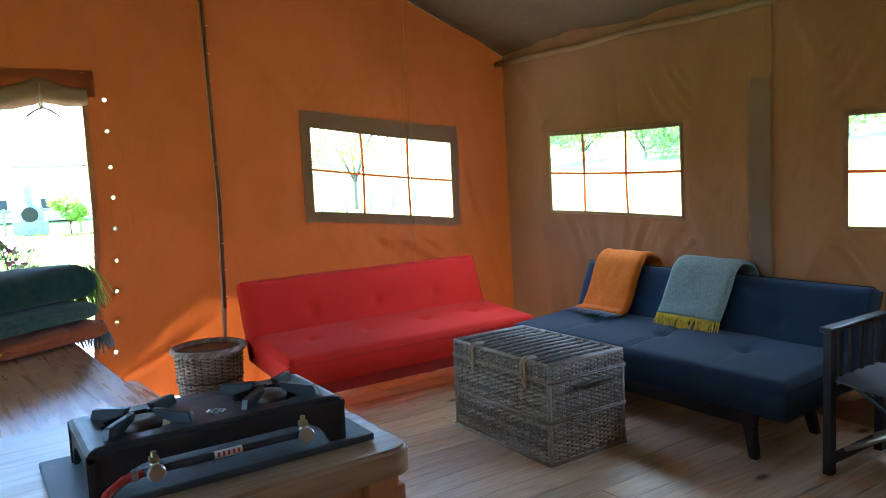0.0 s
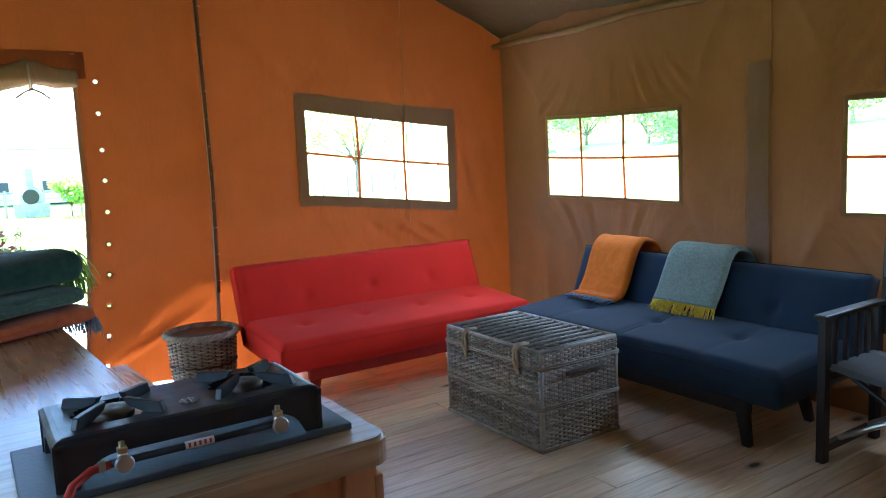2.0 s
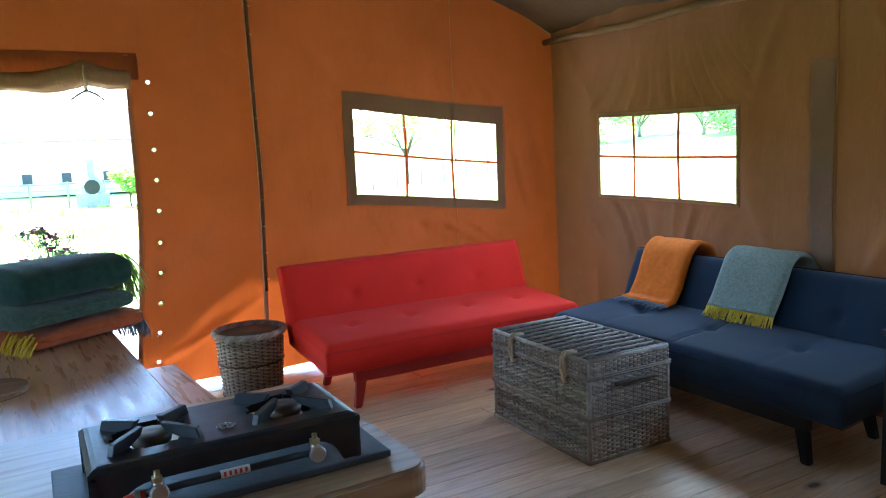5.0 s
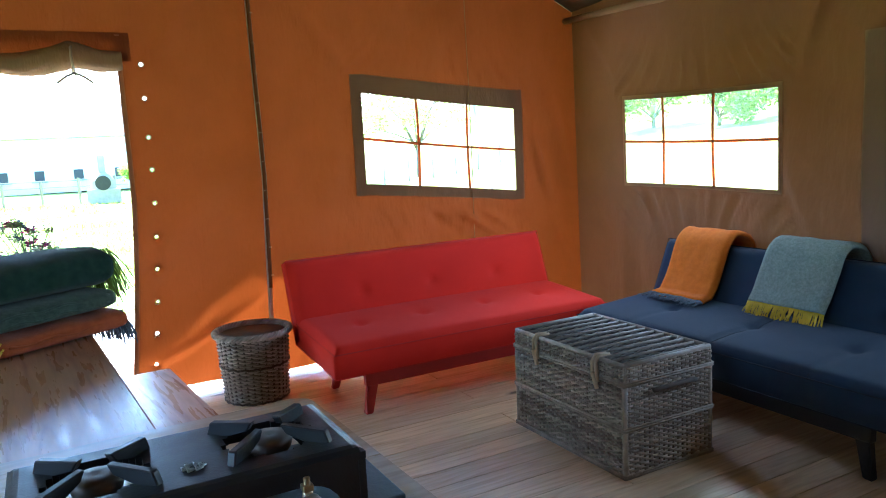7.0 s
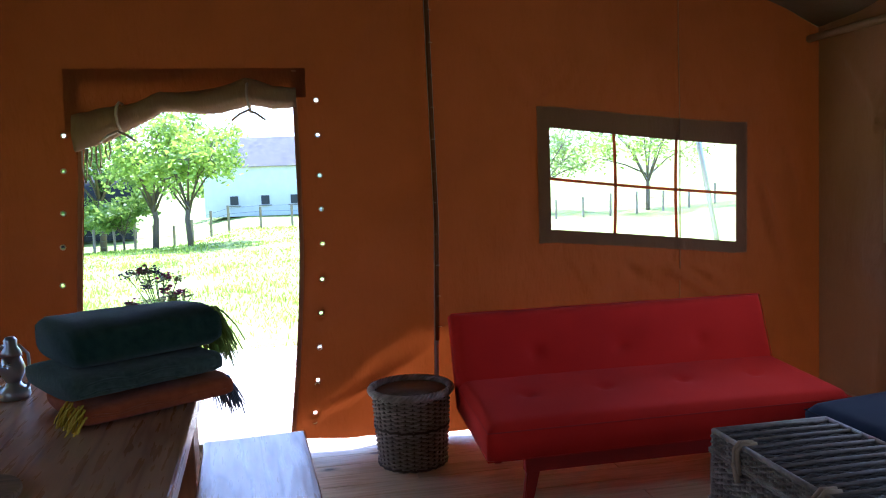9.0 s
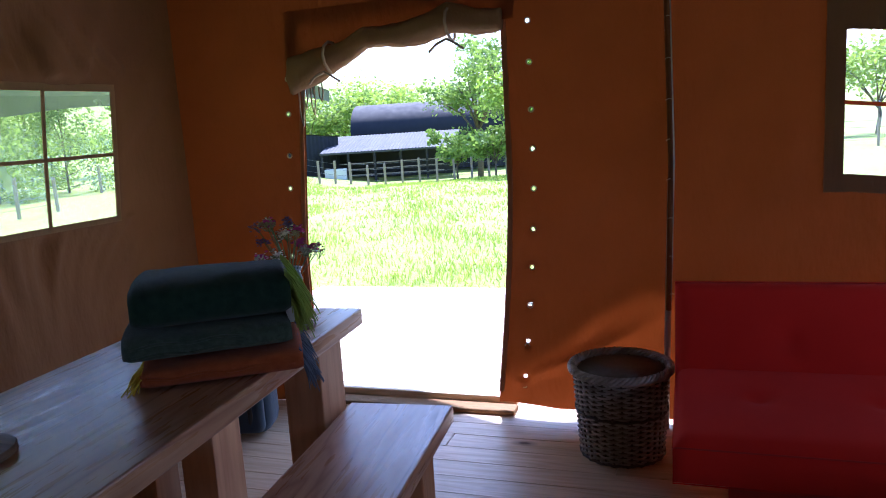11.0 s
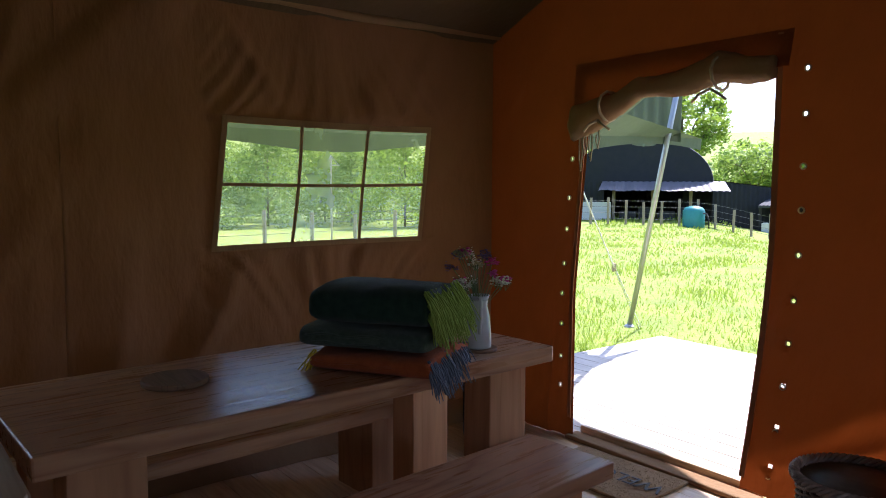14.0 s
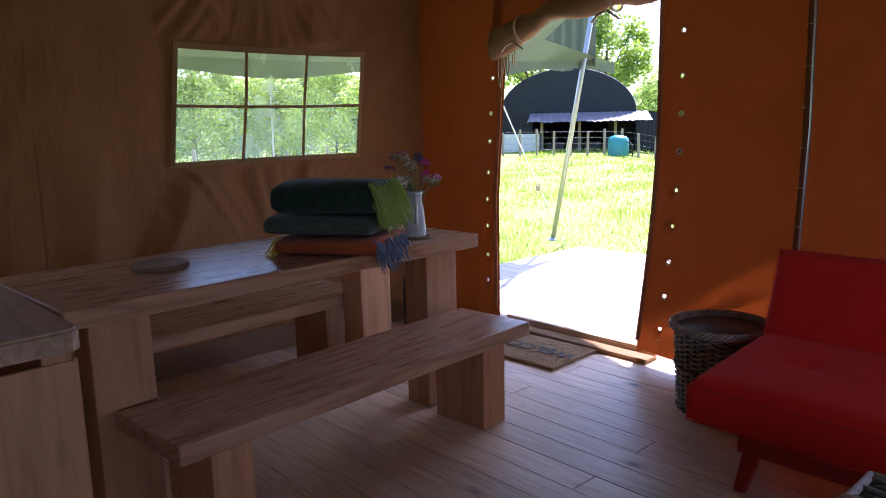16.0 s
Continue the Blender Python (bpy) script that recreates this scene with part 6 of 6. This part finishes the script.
PW = 0.132
plank_meshes = [mesh_of(boxed((0, 0, 0), (l, PW - 0.002, 0.02), 0.0015, segs=1), "plank", PINE) for l in (1.55, 2.3, 3.25)]
floor_ob = bpy.data.objects["floor"]
y = YS + PW / 2
k = 0
while y < YA + 0.09:
    xs = XC - 0.05
    cut = (1.55, 3.25, 2.3)
    order = [(0, 2), (2, 0), (1, 1, )][k % 3]
    x = xs
    for o in order:
        l = (1.55, 2.3, 3.25)[o]
        piece("plank", plank_meshes[o], floor_ob, pose(x + l / 2 + 0.001, y, -0.010 + 0.0006 * math.sin(k * 7 + o)))
        x += l + 0.003
    if x < XB:
        piece("plank", mesh_of(boxed((0, 0, 0), (XB + 0.04 - x, PW - 0.002, 0.02), 0.0015, segs=1), "plank", PINE), floor_ob, pose((x + XB + 0.04) / 2, y, -0.010))
    y += PW
    k += 1

deck_me = mesh_of(boxed((0, 0, 0), (6.4, 0.138, 0.03), 0.004, segs=1), "deck_board", DECK)
for k in range(19):
    piece("deck_board", deck_me, ground_deck, pose(2.1, 4.26 + 0.144 * k, -0.065))
bm = bmesh.new()
sill = tagged(part("door_sill", boxed((0.93, YA + 0.02, 0.012), (1.08, 0.10, 0.024), 0.008), HEM_LIGHT), "canvas-covered door sill strip", "sill", kind="structure")
bar = tagged(part("door_threshold_bar", boxed((0.93, YA + 0.10, 0.03), (1.06, 0.035, 0.045), 0.006), PINE), "pale wooden threshold bar outside the door", "sill", kind="structure")
for xw, y0, y1, nm in ((XC + 0.03, YS, YA, "skirting_flap_1"), (XB - 0.03, YS, YA, "skirting_flap_2")):
    bm = bmesh.new()
    s = 1 if xw < 1 else -1
    rows = [[bm.verts.new((xw + s * 0.09 * (1 - j / 3) + 0.01 * noise.noise((i * 0.4, j, 1)), y0 + (y1 - y0) * i / 70, 0.006 + 0.11 * j / 3 + 0.006 * noise.noise((i * 0.3, j, 4)))) for j in range(4)] for i in range(71)]
    for p, q in zip(rows, rows[1:]):
        for j in range(3):
            bm.faces.new((p[j], q[j], q[j + 1], p[j + 1]))
    tagged(part(nm, bm, HEM_LIGHT, None, "", True), "loose canvas mud flap along the wall foot", "trim", kind="structure")
